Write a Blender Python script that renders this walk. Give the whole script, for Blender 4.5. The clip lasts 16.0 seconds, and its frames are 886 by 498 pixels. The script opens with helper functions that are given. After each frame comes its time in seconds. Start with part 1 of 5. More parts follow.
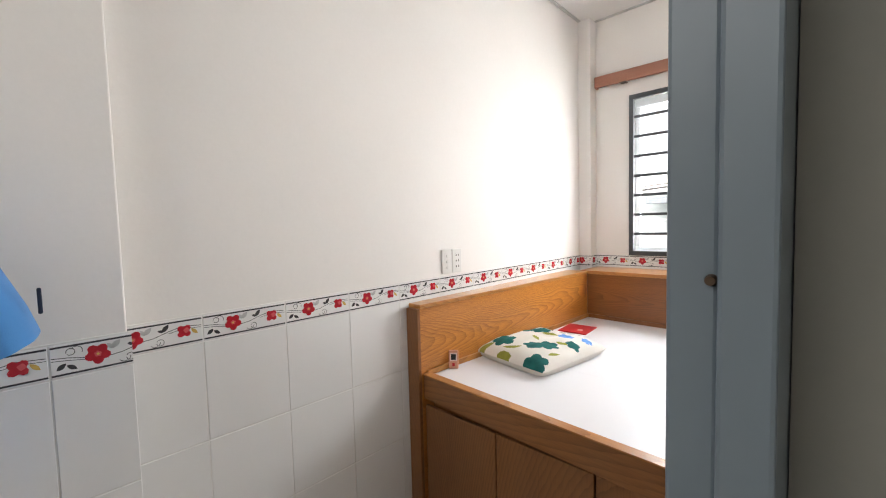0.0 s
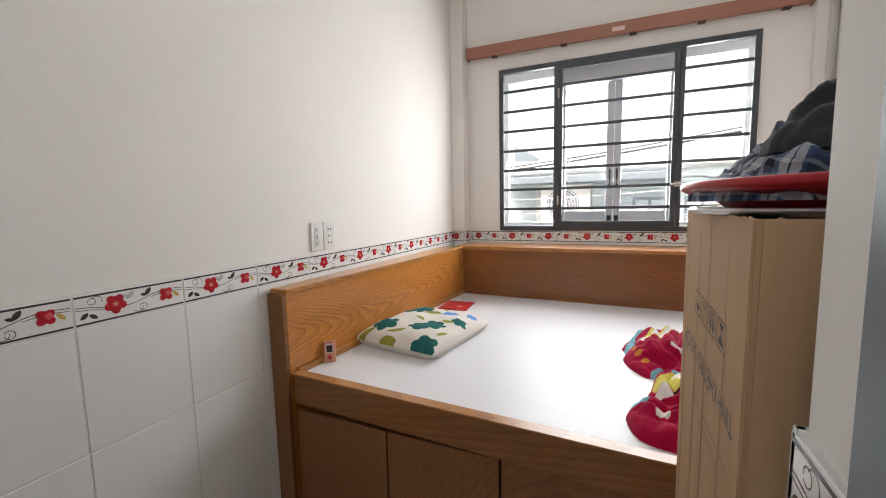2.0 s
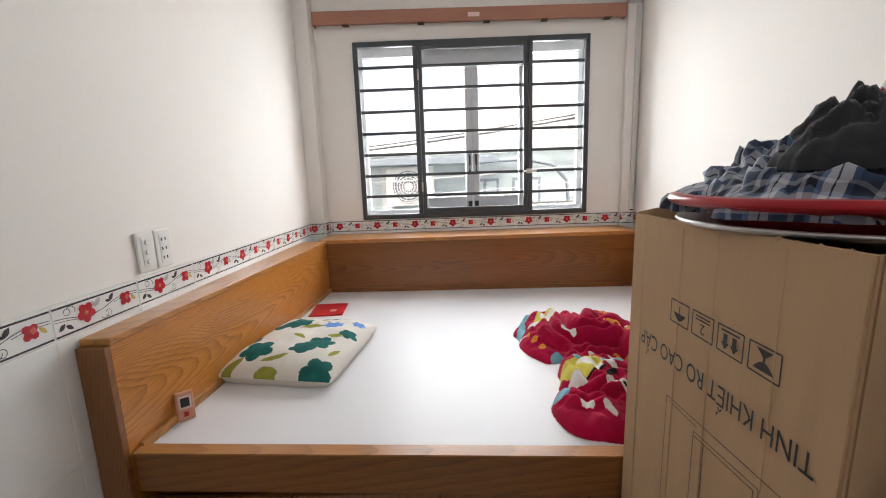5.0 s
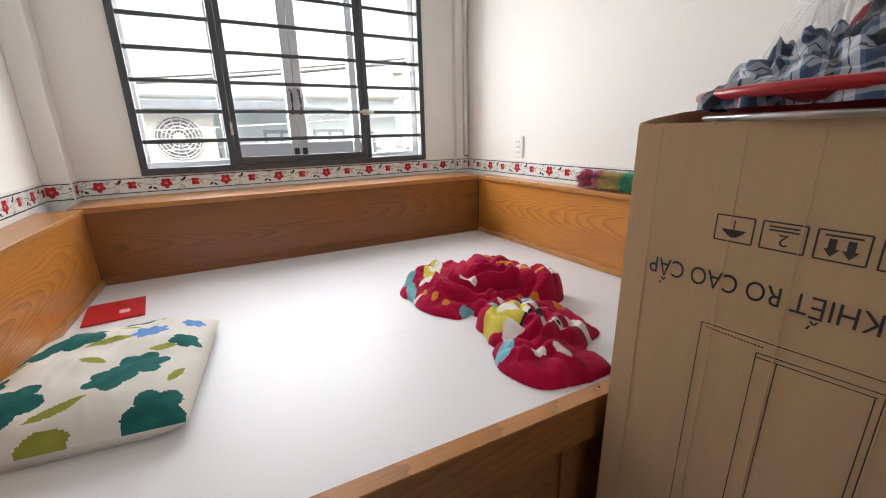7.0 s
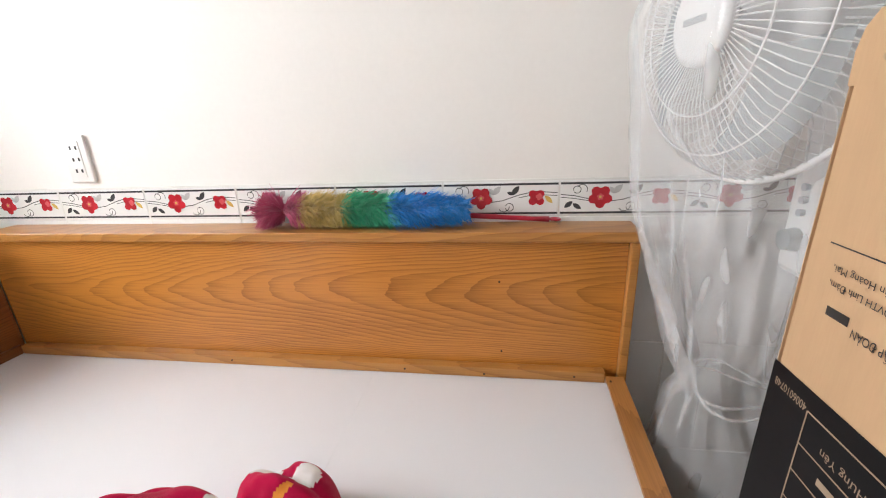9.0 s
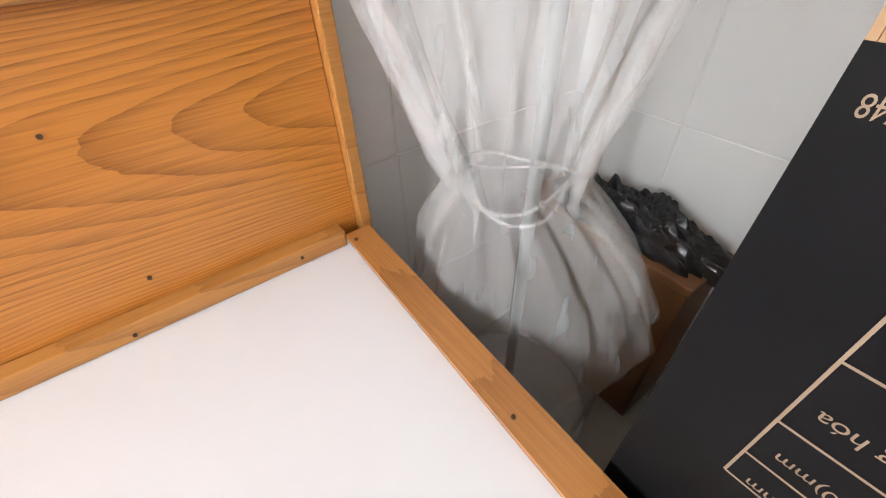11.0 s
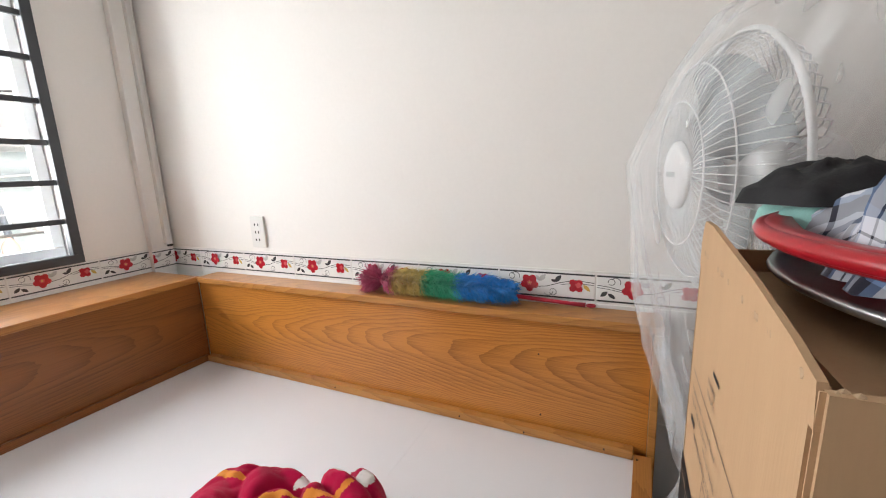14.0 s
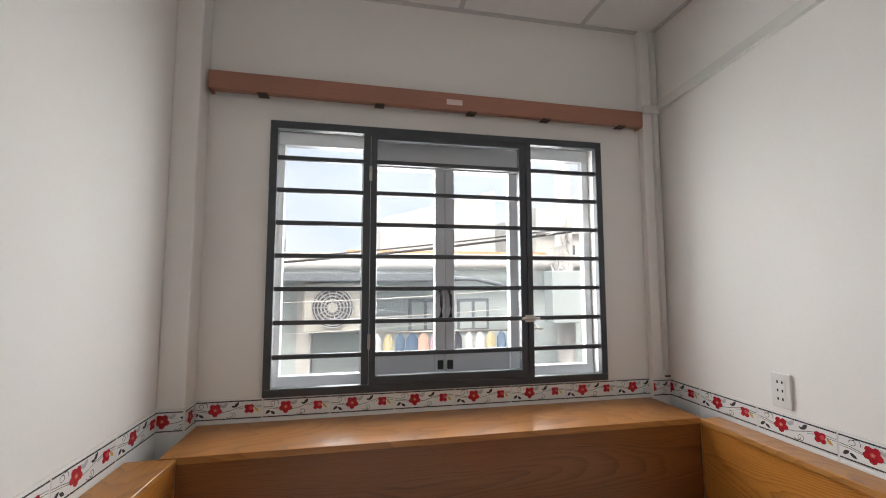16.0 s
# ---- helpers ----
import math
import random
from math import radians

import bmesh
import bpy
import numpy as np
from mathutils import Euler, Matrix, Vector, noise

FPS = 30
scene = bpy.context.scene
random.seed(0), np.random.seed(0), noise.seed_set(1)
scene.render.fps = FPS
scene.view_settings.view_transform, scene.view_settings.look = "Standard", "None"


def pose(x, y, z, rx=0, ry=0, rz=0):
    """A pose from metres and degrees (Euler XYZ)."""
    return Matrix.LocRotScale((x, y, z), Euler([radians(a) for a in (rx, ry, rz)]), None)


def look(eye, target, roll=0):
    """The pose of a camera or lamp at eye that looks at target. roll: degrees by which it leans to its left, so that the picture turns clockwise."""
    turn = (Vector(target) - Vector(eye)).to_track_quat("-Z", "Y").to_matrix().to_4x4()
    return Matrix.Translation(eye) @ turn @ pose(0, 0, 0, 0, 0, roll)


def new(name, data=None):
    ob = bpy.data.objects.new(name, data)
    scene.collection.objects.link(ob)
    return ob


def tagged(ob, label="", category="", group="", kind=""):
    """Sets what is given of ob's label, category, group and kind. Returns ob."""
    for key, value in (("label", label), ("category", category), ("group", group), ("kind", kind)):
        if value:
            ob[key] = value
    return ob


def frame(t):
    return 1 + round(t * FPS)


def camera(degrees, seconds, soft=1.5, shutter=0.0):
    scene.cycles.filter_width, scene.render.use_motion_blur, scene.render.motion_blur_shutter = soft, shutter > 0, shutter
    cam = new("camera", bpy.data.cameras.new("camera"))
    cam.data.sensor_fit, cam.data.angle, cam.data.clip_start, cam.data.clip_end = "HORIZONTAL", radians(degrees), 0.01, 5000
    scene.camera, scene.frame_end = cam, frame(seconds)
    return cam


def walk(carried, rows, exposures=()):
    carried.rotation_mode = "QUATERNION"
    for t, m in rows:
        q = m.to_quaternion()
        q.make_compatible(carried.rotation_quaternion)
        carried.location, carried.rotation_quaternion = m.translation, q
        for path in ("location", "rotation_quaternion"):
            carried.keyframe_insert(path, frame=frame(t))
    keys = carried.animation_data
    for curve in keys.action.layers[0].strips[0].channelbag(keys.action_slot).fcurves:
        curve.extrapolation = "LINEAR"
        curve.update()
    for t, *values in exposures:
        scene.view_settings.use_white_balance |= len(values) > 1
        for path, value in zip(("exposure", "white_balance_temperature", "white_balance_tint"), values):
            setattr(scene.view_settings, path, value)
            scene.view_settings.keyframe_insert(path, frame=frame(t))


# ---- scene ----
cam = camera(95.3, 16.0, soft=1.1)
PATH = [
    (0.0, (0.381, 0.901, 1.266), (-0.999, 2.343, 1.147), -1.5),
    (0.5, (0.328, 0.921, 1.253), (-0.953, 2.451, 1.127), -1.3),
    (1.0, (0.268, 0.955, 1.234), (-0.878, 2.587, 1.079), -1.2),
    (1.5, (0.219, 1.000, 1.223), (-0.766, 2.731, 1.040), -1.1),
    (2.0, (0.184, 1.039, 1.204), (-0.635, 2.852, 0.990), -1.2),
    (2.5, (0.150, 1.028, 1.206), (-0.545, 2.888, 0.966), -1.1),
    (3.0, (0.104, 1.066, 1.220), (-0.487, 2.960, 0.964), -0.8),
    (3.2, (0.109, 1.113, 1.213), (-0.476, 3.007, 0.946), -1.1),
    (5.3, (-0.133, 1.175, 1.267), (-0.030, 3.138, 0.904), -1.7),
    (5.5, (-0.166, 1.171, 1.238), (0.017, 3.123, 0.843), -1.4),
    (6.0, (-0.212, 1.197, 1.201), (0.171, 3.102, 0.732), -1.2),
    (6.5, (-0.274, 1.326, 1.184), (0.350, 3.149, 0.649), -1.6),
    (7.0, (-0.356, 1.526, 1.178), (0.584, 3.202, 0.626), -1.4),
    (7.5, (-0.412, 1.748, 1.196), (0.916, 3.133, 0.653), -1.9),
    (8.0, (-0.321, 1.934, 1.172), (1.317, 2.948, 0.635), -1.5),
    (8.3, (-0.250, 2.072, 1.165), (1.547, 2.794, 0.651), -1.1),
    (8.5, (-0.087, 2.130, 1.172), (1.739, 2.718, 0.608), -1.6),
    (9.0, (0.253, 2.261, 1.156), (2.130, 2.558, 0.534), -2.6),
    (9.5, (0.487, 2.300, 1.074), (2.354, 2.156, 0.371), -2.6),
    (10.0, (0.564, 2.228, 0.994), (2.292, 1.745, 0.110), -3.4),
    (10.2, (0.598, 2.215, 0.962), (2.217, 1.604, -0.043), -3.3),
    (12.3, (0.606, 2.164, 0.954), (1.661, 1.203, -0.448), -2.3),
    (12.5, (0.561, 2.181, 1.013), (1.841, 1.254, -0.213), -3.0),
    (13.0, (0.434, 2.179, 1.109), (2.197, 1.667, 0.315), -3.7),
    (13.5, (0.277, 2.199, 1.215), (2.151, 2.244, 0.517), -2.7),
    (14.0, (0.090, 2.072, 1.285), (1.868, 2.906, 0.907), -2.5),
    (14.5, (-0.045, 2.057, 1.374), (1.371, 3.479, 1.300), -1.9),
    (15.0, (-0.184, 2.118, 1.435), (0.862, 3.820, 1.524), -1.0),
    (15.5, (-0.224, 2.148, 1.445), (0.523, 3.999, 1.558), -0.8),
    (16.0, (-0.254, 2.154, 1.464), (0.126, 4.103, 1.625), -0.1),
]
EXPOSURES = [(0.0, 1.6), (1.5, 1.15), (3.0, 1.1), (5.5, 1.0), (6.5, 1.1), (7.5, 1.0), (8.5, 1.25), (9.0, 1.35), (9.5, 1.4), (10.0, 1.6), (12.3, 2.1), (12.5, 2.1), (13.0, 1.8), (13.5, 1.45), (14.0, 1.12), (14.5, 0.55), (16.0, 0.25)]
walk(cam, [(t, look(eye, target, roll)) for t, eye, target, roll in PATH], EXPOSURES)

# ---- world, sun and window light ----
world = bpy.data.worlds.new("sky")
scene.world = world
world.use_nodes = True
wn = world.node_tree
sky = wn.nodes.new("ShaderNodeTexSky")
sky.sky_type = "NISHITA"
sky.sun_disc = False
sky.sun_elevation, sky.sun_rotation = radians(58), radians(200)
sky.air_density, sky.dust_density, sky.ozone_density = 1.0, 10.0, 0.0
wn.links.new(sky.outputs[0], wn.nodes["Background"].inputs[0])
wn.nodes["Background"].inputs[1].default_value = 0.15

sun_data = bpy.data.lights.new("sun", "SUN")
sun_data.energy, sun_data.angle, sun_data.color = 3.0, radians(15), (1.0, 0.97, 0.92)
new("sun", sun_data).matrix_world = look((0, 0, 0), (0.18, 0.5, -0.85))


def area(name, eye, target, w, h, watts, color):
    d = bpy.data.lights.new(name, "AREA")
    d.shape, d.size, d.size_y, d.energy, d.color = "RECTANGLE", w, h, watts, color
    ob = new(name, d)
    ob.matrix_world = look(eye, target)
    return ob


# daylight of the alley in the window's opening, and of the landing behind the doorway
area("window_daylight", (0.13, 4.13, 1.57), (0.13, 2.4, 1.1), 1.15, 1.05, 34, (0.98, 0.99, 1.0))
area("landing_daylight", (-0.2, -0.9, 2.45), (-0.2, 0.4, 0.9), 1.0, 0.6, 5.5, (1.0, 0.98, 0.96))

# bright cloud layer far beyond the roofs
cloud = bpy.data.materials.new("bright_cloud")
cloud.use_nodes = True
cn = cloud.node_tree
cn.nodes.remove(cn.nodes["Principled BSDF"])
em = cn.nodes.new("ShaderNodeEmission")
cz = cn.nodes.new("ShaderNodeTexNoise")
cz.inputs["Scale"].default_value, cz.inputs["Detail"].default_value = 3.0, 5
cr = cn.nodes.new("ShaderNodeValToRGB")
cr.color_ramp.elements[0].position, cr.color_ramp.elements[0].color = 0.35, (0.62, 0.70, 0.80, 1)
cr.color_ramp.elements[1].position, cr.color_ramp.elements[1].color = 0.6, (0.95, 0.96, 0.97, 1)
cn.links.new(cz.outputs[0], cr.inputs[0])
cn.links.new(cr.outputs[0], em.inputs[0])
em.inputs[1].default_value = 1.15
cn.links.new(em.outputs[0], cn.nodes["Material Output"].inputs[0])

# ---- materials ----


def material(name, color, rough=0.5, metal=0.0, tint=0.0, tint_scale=6.0, grain=0.0, grain_scale=120.0, bump=0.0,
             spec=0.5, per_piece=0.0, coat=0.0, sheen=0.0, stretch=(1, 1, 1)):
    """A surface: base colour with broad stains (tint), fine grain and relief, and variation from piece to piece."""
    m = bpy.data.materials.new(name)
    m.use_nodes = True
    n, l = m.node_tree.nodes, m.node_tree.links
    b = n["Principled BSDF"]
    b.inputs["Roughness"].default_value, b.inputs["Metallic"].default_value = rough, metal
    b.inputs["Specular IOR Level"].default_value = spec
    b.inputs["Coat Weight"].default_value, b.inputs["Sheen Weight"].default_value = coat, sheen
    co = n.new("ShaderNodeTexCoord")
    mp = n.new("ShaderNodeMapping")
    mp.inputs["Scale"].default_value = stretch
    l.new(co.outputs["Object"], mp.inputs[0])
    big = n.new("ShaderNodeTexNoise")
    big.inputs["Scale"].default_value, big.inputs["Detail"].default_value = tint_scale, 4
    fine = n.new("ShaderNodeTexNoise")
    fine.inputs["Scale"].default_value, fine.inputs["Detail"].default_value = grain_scale, 3
    l.new(mp.outputs[0], big.inputs[0])
    l.new(mp.outputs[0], fine.inputs[0])
    val = n.new("ShaderNodeMath")
    val.operation = "MULTIPLY_ADD"
    l.new(big.outputs[0], val.inputs[0])
    val.inputs[1].default_value, val.inputs[2].default_value = tint * 2, 1 - tint
    val2 = n.new("ShaderNodeMath")
    val2.operation = "MULTIPLY_ADD"
    l.new(fine.outputs[0], val2.inputs[0])
    val2.inputs[1].default_value, val2.inputs[2].default_value = grain * 2, -grain
    add = n.new("ShaderNodeMath")
    l.new(val.outputs[0], add.inputs[0])
    l.new(val2.outputs[0], add.inputs[1])
    last = add
    if per_piece:
        info = n.new("ShaderNodeObjectInfo")
        k = n.new("ShaderNodeMath")
        k.operation = "MULTIPLY_ADD"
        l.new(info.outputs["Random"], k.inputs[0])
        k.inputs[1].default_value, k.inputs[2].default_value = per_piece * 2, -per_piece
        last = n.new("ShaderNodeMath")
        l.new(add.outputs[0], last.inputs[0])
        l.new(k.outputs[0], last.inputs[1])
    hsv = n.new("ShaderNodeHueSaturation")
    hsv.inputs["Color"].default_value = (*color, 1)
    l.new(last.outputs[0], hsv.inputs["Value"])
    l.new(hsv.outputs[0], b.inputs["Base Color"])
    if bump:
        bp = n.new("ShaderNodeBump")
        bp.inputs["Strength"].default_value, bp.inputs["Distance"].default_value = bump, 0.002
        l.new(fine.outputs[0], bp.inputs["Height"])
        l.new(bp.outputs[0], b.inputs["Normal"])
    return m


def ramp_color(m, fac, stops):
    r = m.node_tree.nodes.new("ShaderNodeValToRGB")
    e = r.color_ramp.elements
    while len(e) < len(stops):
        e.new(0.5)
    for k, (p, c) in enumerate(stops):
        e[k].position, e[k].color = p, (*c, 1)
    m.node_tree.links.new(fac, r.inputs[0])
    return r


def wood(name, light, dark, axis, rough=0.3, rings=20.0, across=2, middle=0.76, arch=420.0):
    """Varnished oak veneer: nested arches of the growth rings along one axis, straight lines beside them, fine pores."""
    m = bpy.data.materials.new(name)
    m.use_nodes = True
    n, l = m.node_tree.nodes, m.node_tree.links

    def calc(op, p, q=None, r=None):
        k = n.new("ShaderNodeMath")
        k.operation = op
        for i, v in enumerate((p, q, r)):
            if v is None:
                continue
            if isinstance(v, (int, float)):
                k.inputs[i].default_value = v
            else:
                l.new(v, k.inputs[i])
        return k.outputs[0]

    def grainy(scale_across, scale_along, detail):
        mp = n.new("ShaderNodeMapping")
        sc = [scale_across] * 3
        sc[axis] = scale_along
        mp.inputs["Scale"].default_value = sc
        l.new(co.outputs["Object"], mp.inputs[0])
        t = n.new("ShaderNodeTexNoise")
        t.inputs["Scale"].default_value, t.inputs["Detail"].default_value = 1.0, detail
        l.new(mp.outputs[0], t.inputs[0])
        return t.outputs[0]

    b = n["Principled BSDF"]
    b.inputs["Roughness"].default_value = rough
    b.inputs["Coat Weight"].default_value = 0.15
    b.inputs["Coat Roughness"].default_value = 0.25
    co = n.new("ShaderNodeTexCoord")
    sep = n.new("ShaderNodeSeparateXYZ")
    l.new(co.outputs["Object"], sep.inputs[0])
    low = grainy(4.0, 1.3, 2)
    wob = grainy(40.0, 2.5, 4)
    off = calc("ADD", calc("SUBTRACT", sep.outputs[across], middle), calc("MULTIPLY_ADD", low, 0.16, -0.08))
    ring = calc("MULTIPLY_ADD", calc("MULTIPLY", off, off), arch, calc("MULTIPLY", sep.outputs[axis], rings))
    ring = calc("ADD", ring, calc("MULTIPLY_ADD", low, 7.0, calc("MULTIPLY", wob, 0.8)))
    saw = calc("POWER", calc("FRACT", ring), 2.2)
    pore = grainy(420.0, 9.0, 3)
    broad = grainy(9.0, 1.2, 2)
    streak = grainy(150.0, 2.5, 3)
    saw = calc("MULTIPLY", saw, calc("MULTIPLY", streak, 1.7))
    val = calc("MULTIPLY_ADD", saw, -0.33, calc("MULTIPLY_ADD", pore, 0.6, calc("MULTIPLY_ADD", streak, 0.35, calc("MULTIPLY", broad, 0.40))))
    mid = tuple((p * 1.15 + q) / 2.15 for p, q in zip(light, dark))
    r = ramp_color(m, val, [(0.20, dark), (0.46, mid), (0.70, light)])
    l.new(r.outputs[0], b.inputs["Base Color"])
    bp = n.new("ShaderNodeBump")
    bp.inputs["Strength"].default_value, bp.inputs["Distance"].default_value = 0.12, 0.001
    l.new(pore, bp.inputs["Height"])
    l.new(bp.outputs[0], b.inputs["Normal"])
    return m


def clear(name, color, rough, alpha):
    """A thin clear sheet: part see-through, part glossy."""
    m = bpy.data.materials.new(name)
    m.use_nodes = True
    n, l = m.node_tree.nodes, m.node_tree.links
    b = n["Principled BSDF"]
    b.inputs["Base Color"].default_value = (*color, 1)
    b.inputs["Roughness"].default_value = rough
    b.inputs["Alpha"].default_value = alpha
    return m


PLASTER = material("cream_plaster", (0.825, 0.80, 0.766), 0.75, tint=0.035, tint_scale=1.7, grain=0.02, grain_scale=90, bump=0.12, spec=0.25)
# this grey is darkened: it carries the shade of the wall beside the doorway
PLASTER_GREY_SHADED = material("grey_plaster_with_shade", (0.24, 0.235, 0.21), 0.8, tint=0.05, tint_scale=2, grain=0.02, bump=0.1, spec=0.2)
CEILING = material("ceiling_board", (0.80, 0.79, 0.77), 0.9, tint=0.03, grain=0.03, grain_scale=200, bump=0.2, spec=0.1)
CEIL_GRID = material("ceiling_grid", (0.55, 0.54, 0.52), 0.5, tint=0.03)
GROUT = material("grout", (0.62, 0.61, 0.58), 0.9, tint=0.1, grain=0.05)
TILE = material("glazed_tile", (0.80, 0.80, 0.79), 0.16, tint=0.015, tint_scale=3, per_piece=0.015, spec=0.5)
FLOOR = material("floor_tile", (0.42, 0.38, 0.33), 0.3, tint=0.08, tint_scale=4, grain=0.04, per_piece=0.05)
T_LINE = material("tile_print_grey", (0.055, 0.058, 0.062), 0.25, grain=0.5, grain_scale=900)
T_RED = material("tile_print_red", (0.46, 0.022, 0.035), 0.22, tint=0.35, tint_scale=60)
T_PINK = material("tile_print_pale_red", (0.62, 0.10, 0.11), 0.22, tint=0.3, tint_scale=70)
T_LEAF = material("tile_print_leaf", (0.06, 0.06, 0.065), 0.22, tint=0.5, tint_scale=90)
T_PALE = material("tile_print_pale_leaf", (0.50, 0.50, 0.50), 0.22, tint=0.3, tint_scale=90)
T_GOLD = material("tile_print_gold", (0.62, 0.42, 0.12), 0.22, tint=0.2, tint_scale=90)
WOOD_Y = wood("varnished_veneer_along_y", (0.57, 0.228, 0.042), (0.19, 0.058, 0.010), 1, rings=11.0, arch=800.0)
# three darker copies of the veneer, with the shade of window-averted faces mixed in
WOOD_X = wood("shaded_varnished_veneer_along_x", (0.25, 0.090, 0.022), (0.11, 0.034, 0.008), 0, rings=6.0, arch=800.0)
WOOD_RAIL = wood("shaded_varnished_rail_along_x", (0.26, 0.105, 0.032), (0.14, 0.050, 0.014), 0, rings=6.0, arch=90.0)
WOOD_Z = wood("shaded_varnished_veneer_upright", (0.24, 0.098, 0.032), (0.13, 0.046, 0.014), 2, across=0, middle=0.1, arch=60.0)
WOOD_EDGE = wood("varnished_edge", (0.50, 0.23, 0.060), (0.27, 0.105, 0.024), 1, rings=6.0, arch=90.0)
WOOD_EDGE_X = wood("varnished_edge_along_x", (0.46, 0.20, 0.055), (0.26, 0.10, 0.025), 0, rings=6.0, arch=90.0)
WOOD_PINK = wood("reddish_curtain_board", (0.36, 0.16, 0.10), (0.24, 0.09, 0.055), 0, rough=0.45, rings=6.0, arch=90.0)
MELAMINE = material("white_melamine", (0.75, 0.75, 0.775), 0.40, tint=0.012, tint_scale=3, spec=0.35)
SCREW = material("dark_screw", (0.08, 0.05, 0.03), 0.5, metal=0.6)
STEEL = material("grey_painted_steel", (0.052, 0.058, 0.066), 0.45, tint=0.1, tint_scale=14, bump=0.05)
FRAME_GREY = material("blue_grey_door_paint", (0.15, 0.185, 0.215), 0.4, tint=0.05, tint_scale=5, bump=0.04)
ALU = material("white_aluminium", (0.62, 0.64, 0.66), 0.4, tint=0.05, tint_scale=9)
ALU_GREY = material("grey_white_aluminium", (0.52, 0.53, 0.55), 0.45, tint=0.06, tint_scale=9)
HANDLE = material("dark_bronze", (0.04, 0.035, 0.035), 0.4, metal=0.7)
CHROME = material("worn_chrome", (0.55, 0.52, 0.48), 0.35, metal=0.9, tint=0.2, tint_scale=60)
GLASS = clear("window_glass", (0.9, 0.95, 0.97), 0.03, 0.08)
PVC = material("white_pvc", (0.68, 0.67, 0.64), 0.45, tint=0.04, tint_scale=8)
SWITCH = material("white_switch_plastic", (0.74, 0.73, 0.70), 0.3, tint=0.03)
HOLE = material("dark_hole", (0.02, 0.02, 0.02), 0.6)

# ---- mesh helpers ----


def mesh(name, bm, mats):
    bmesh.ops.recalc_face_normals(bm, faces=bm.faces)
    me = bpy.data.meshes.new(name)
    bm.to_mesh(me)
    bm.free()
    for m in (mats if isinstance(mats, (list, tuple)) else [mats]):
        me.materials.append(m)
    return me


def part(name, bm, mats, parent=None, label="", smooth=False):
    ob = new(name, mesh(name, bm, mats))
    if smooth:
        ob.data.polygons.foreach_set("use_smooth", [True] * len(ob.data.polygons))
    ob.parent = parent
    if label:
        ob["label"] = label
    return ob


def thing(name, label, category, group=""):
    return tagged(new(name), label, category, group)


def box(x0, x1, y0, y1, z0, z1, bevel=0.0, bm=None, mat=0):
    bm = bm or bmesh.new()
    r = bmesh.ops.create_cube(bm, size=1)
    vs = r["verts"]
    for v in vs:
        v.co = Vector(((x0 + x1) / 2 + v.co.x * (x1 - x0), (y0 + y1) / 2 + v.co.y * (y1 - y0), (z0 + z1) / 2 + v.co.z * (z1 - z0)))
    faces = {f for v in vs for f in v.link_faces}
    for f in faces:
        f.material_index = mat
    if bevel:
        es = list({e for v in vs for e in v.link_edges})
        bmesh.ops.bevel(bm, geom=es, offset=bevel, segments=2, affect="EDGES", profile=0.5)
    return bm


def prism(pts, h0, h1, bm=None, mat=0):
    """A flat outline (x, y) raised from h0 to h1 in z."""
    bm = bm or bmesh.new()
    a = [bm.verts.new((x, y, h0)) for x, y in pts]
    b = [bm.verts.new((x, y, h1)) for x, y in pts]
    fs = [bm.faces.new(b), bm.faces.new(a[::-1])]
    for i in range(len(pts)):
        j = (i + 1) % len(pts)
        fs.append(bm.faces.new((a[i], a[j], b[j], b[i])))
    for f in fs:
        f.material_index = mat
    return bm


def flat(pts, h, bm, mat=0):
    f = bm.faces.new([bm.verts.new((x, y, h)) for x, y in pts])
    f.material_index = mat
    return f


def tube(path, radius, bm=None, sides=8, mat=0, closed=False):
    """A round rod along a list of points."""
    bm = bm or bmesh.new()
    pts = [Vector(p) for p in path]
    rings = []
    for i, p in enumerate(pts):
        if closed:
            d = pts[(i + 1) % len(pts)] - pts[i - 1]
        else:
            d = pts[min(i + 1, len(pts) - 1)] - pts[max(i - 1, 0)]
        q = d.to_track_quat("Z", "Y")
        r = radius[i] if isinstance(radius, (list, tuple)) else radius
        rings.append([bm.verts.new(p + q @ Vector((r * math.cos(a), r * math.sin(a), 0))) for a in (2 * math.pi * k / sides for k in range(sides))])
    n = len(rings)
    for i in range(n if closed else n - 1):
        a, b = rings[i], rings[(i + 1) % n]
        for k in range(sides):
            f = bm.faces.new((a[k], a[(k + 1) % sides], b[(k + 1) % sides], b[k]))
            f.material_index, f.smooth = mat, True
    if not closed:
        bm.faces.new(rings[0][::-1]).material_index = mat
        bm.faces.new(rings[-1]).material_index = mat
    return bm


def lathe(profile, bm=None, sides=48, mat=0):
    """A turned body from (radius, z) pairs."""
    bm = bm or bmesh.new()
    rings = [[bm.verts.new((r * math.cos(a), r * math.sin(a), z)) for a in (2 * math.pi * k / sides for k in range(sides))] for r, z in profile]
    for a, b in zip(rings, rings[1:]):
        for k in range(sides):
            f = bm.faces.new((a[k], a[(k + 1) % sides], b[(k + 1) % sides], b[k]))
            f.material_index, f.smooth = mat, True
    return bm


# ---- the room's shell ----
XL, XR, YW, ZC = -0.955, 1.14, 3.86, 2.70
SET = 0.007
WX0, WX1, WZ0, WZ1 = -0.632, 0.838, 1.022, 2.117


def structure(name, bm, mats, label, category):
    return tagged(part(name, bm, mats), label, category, kind="structure")


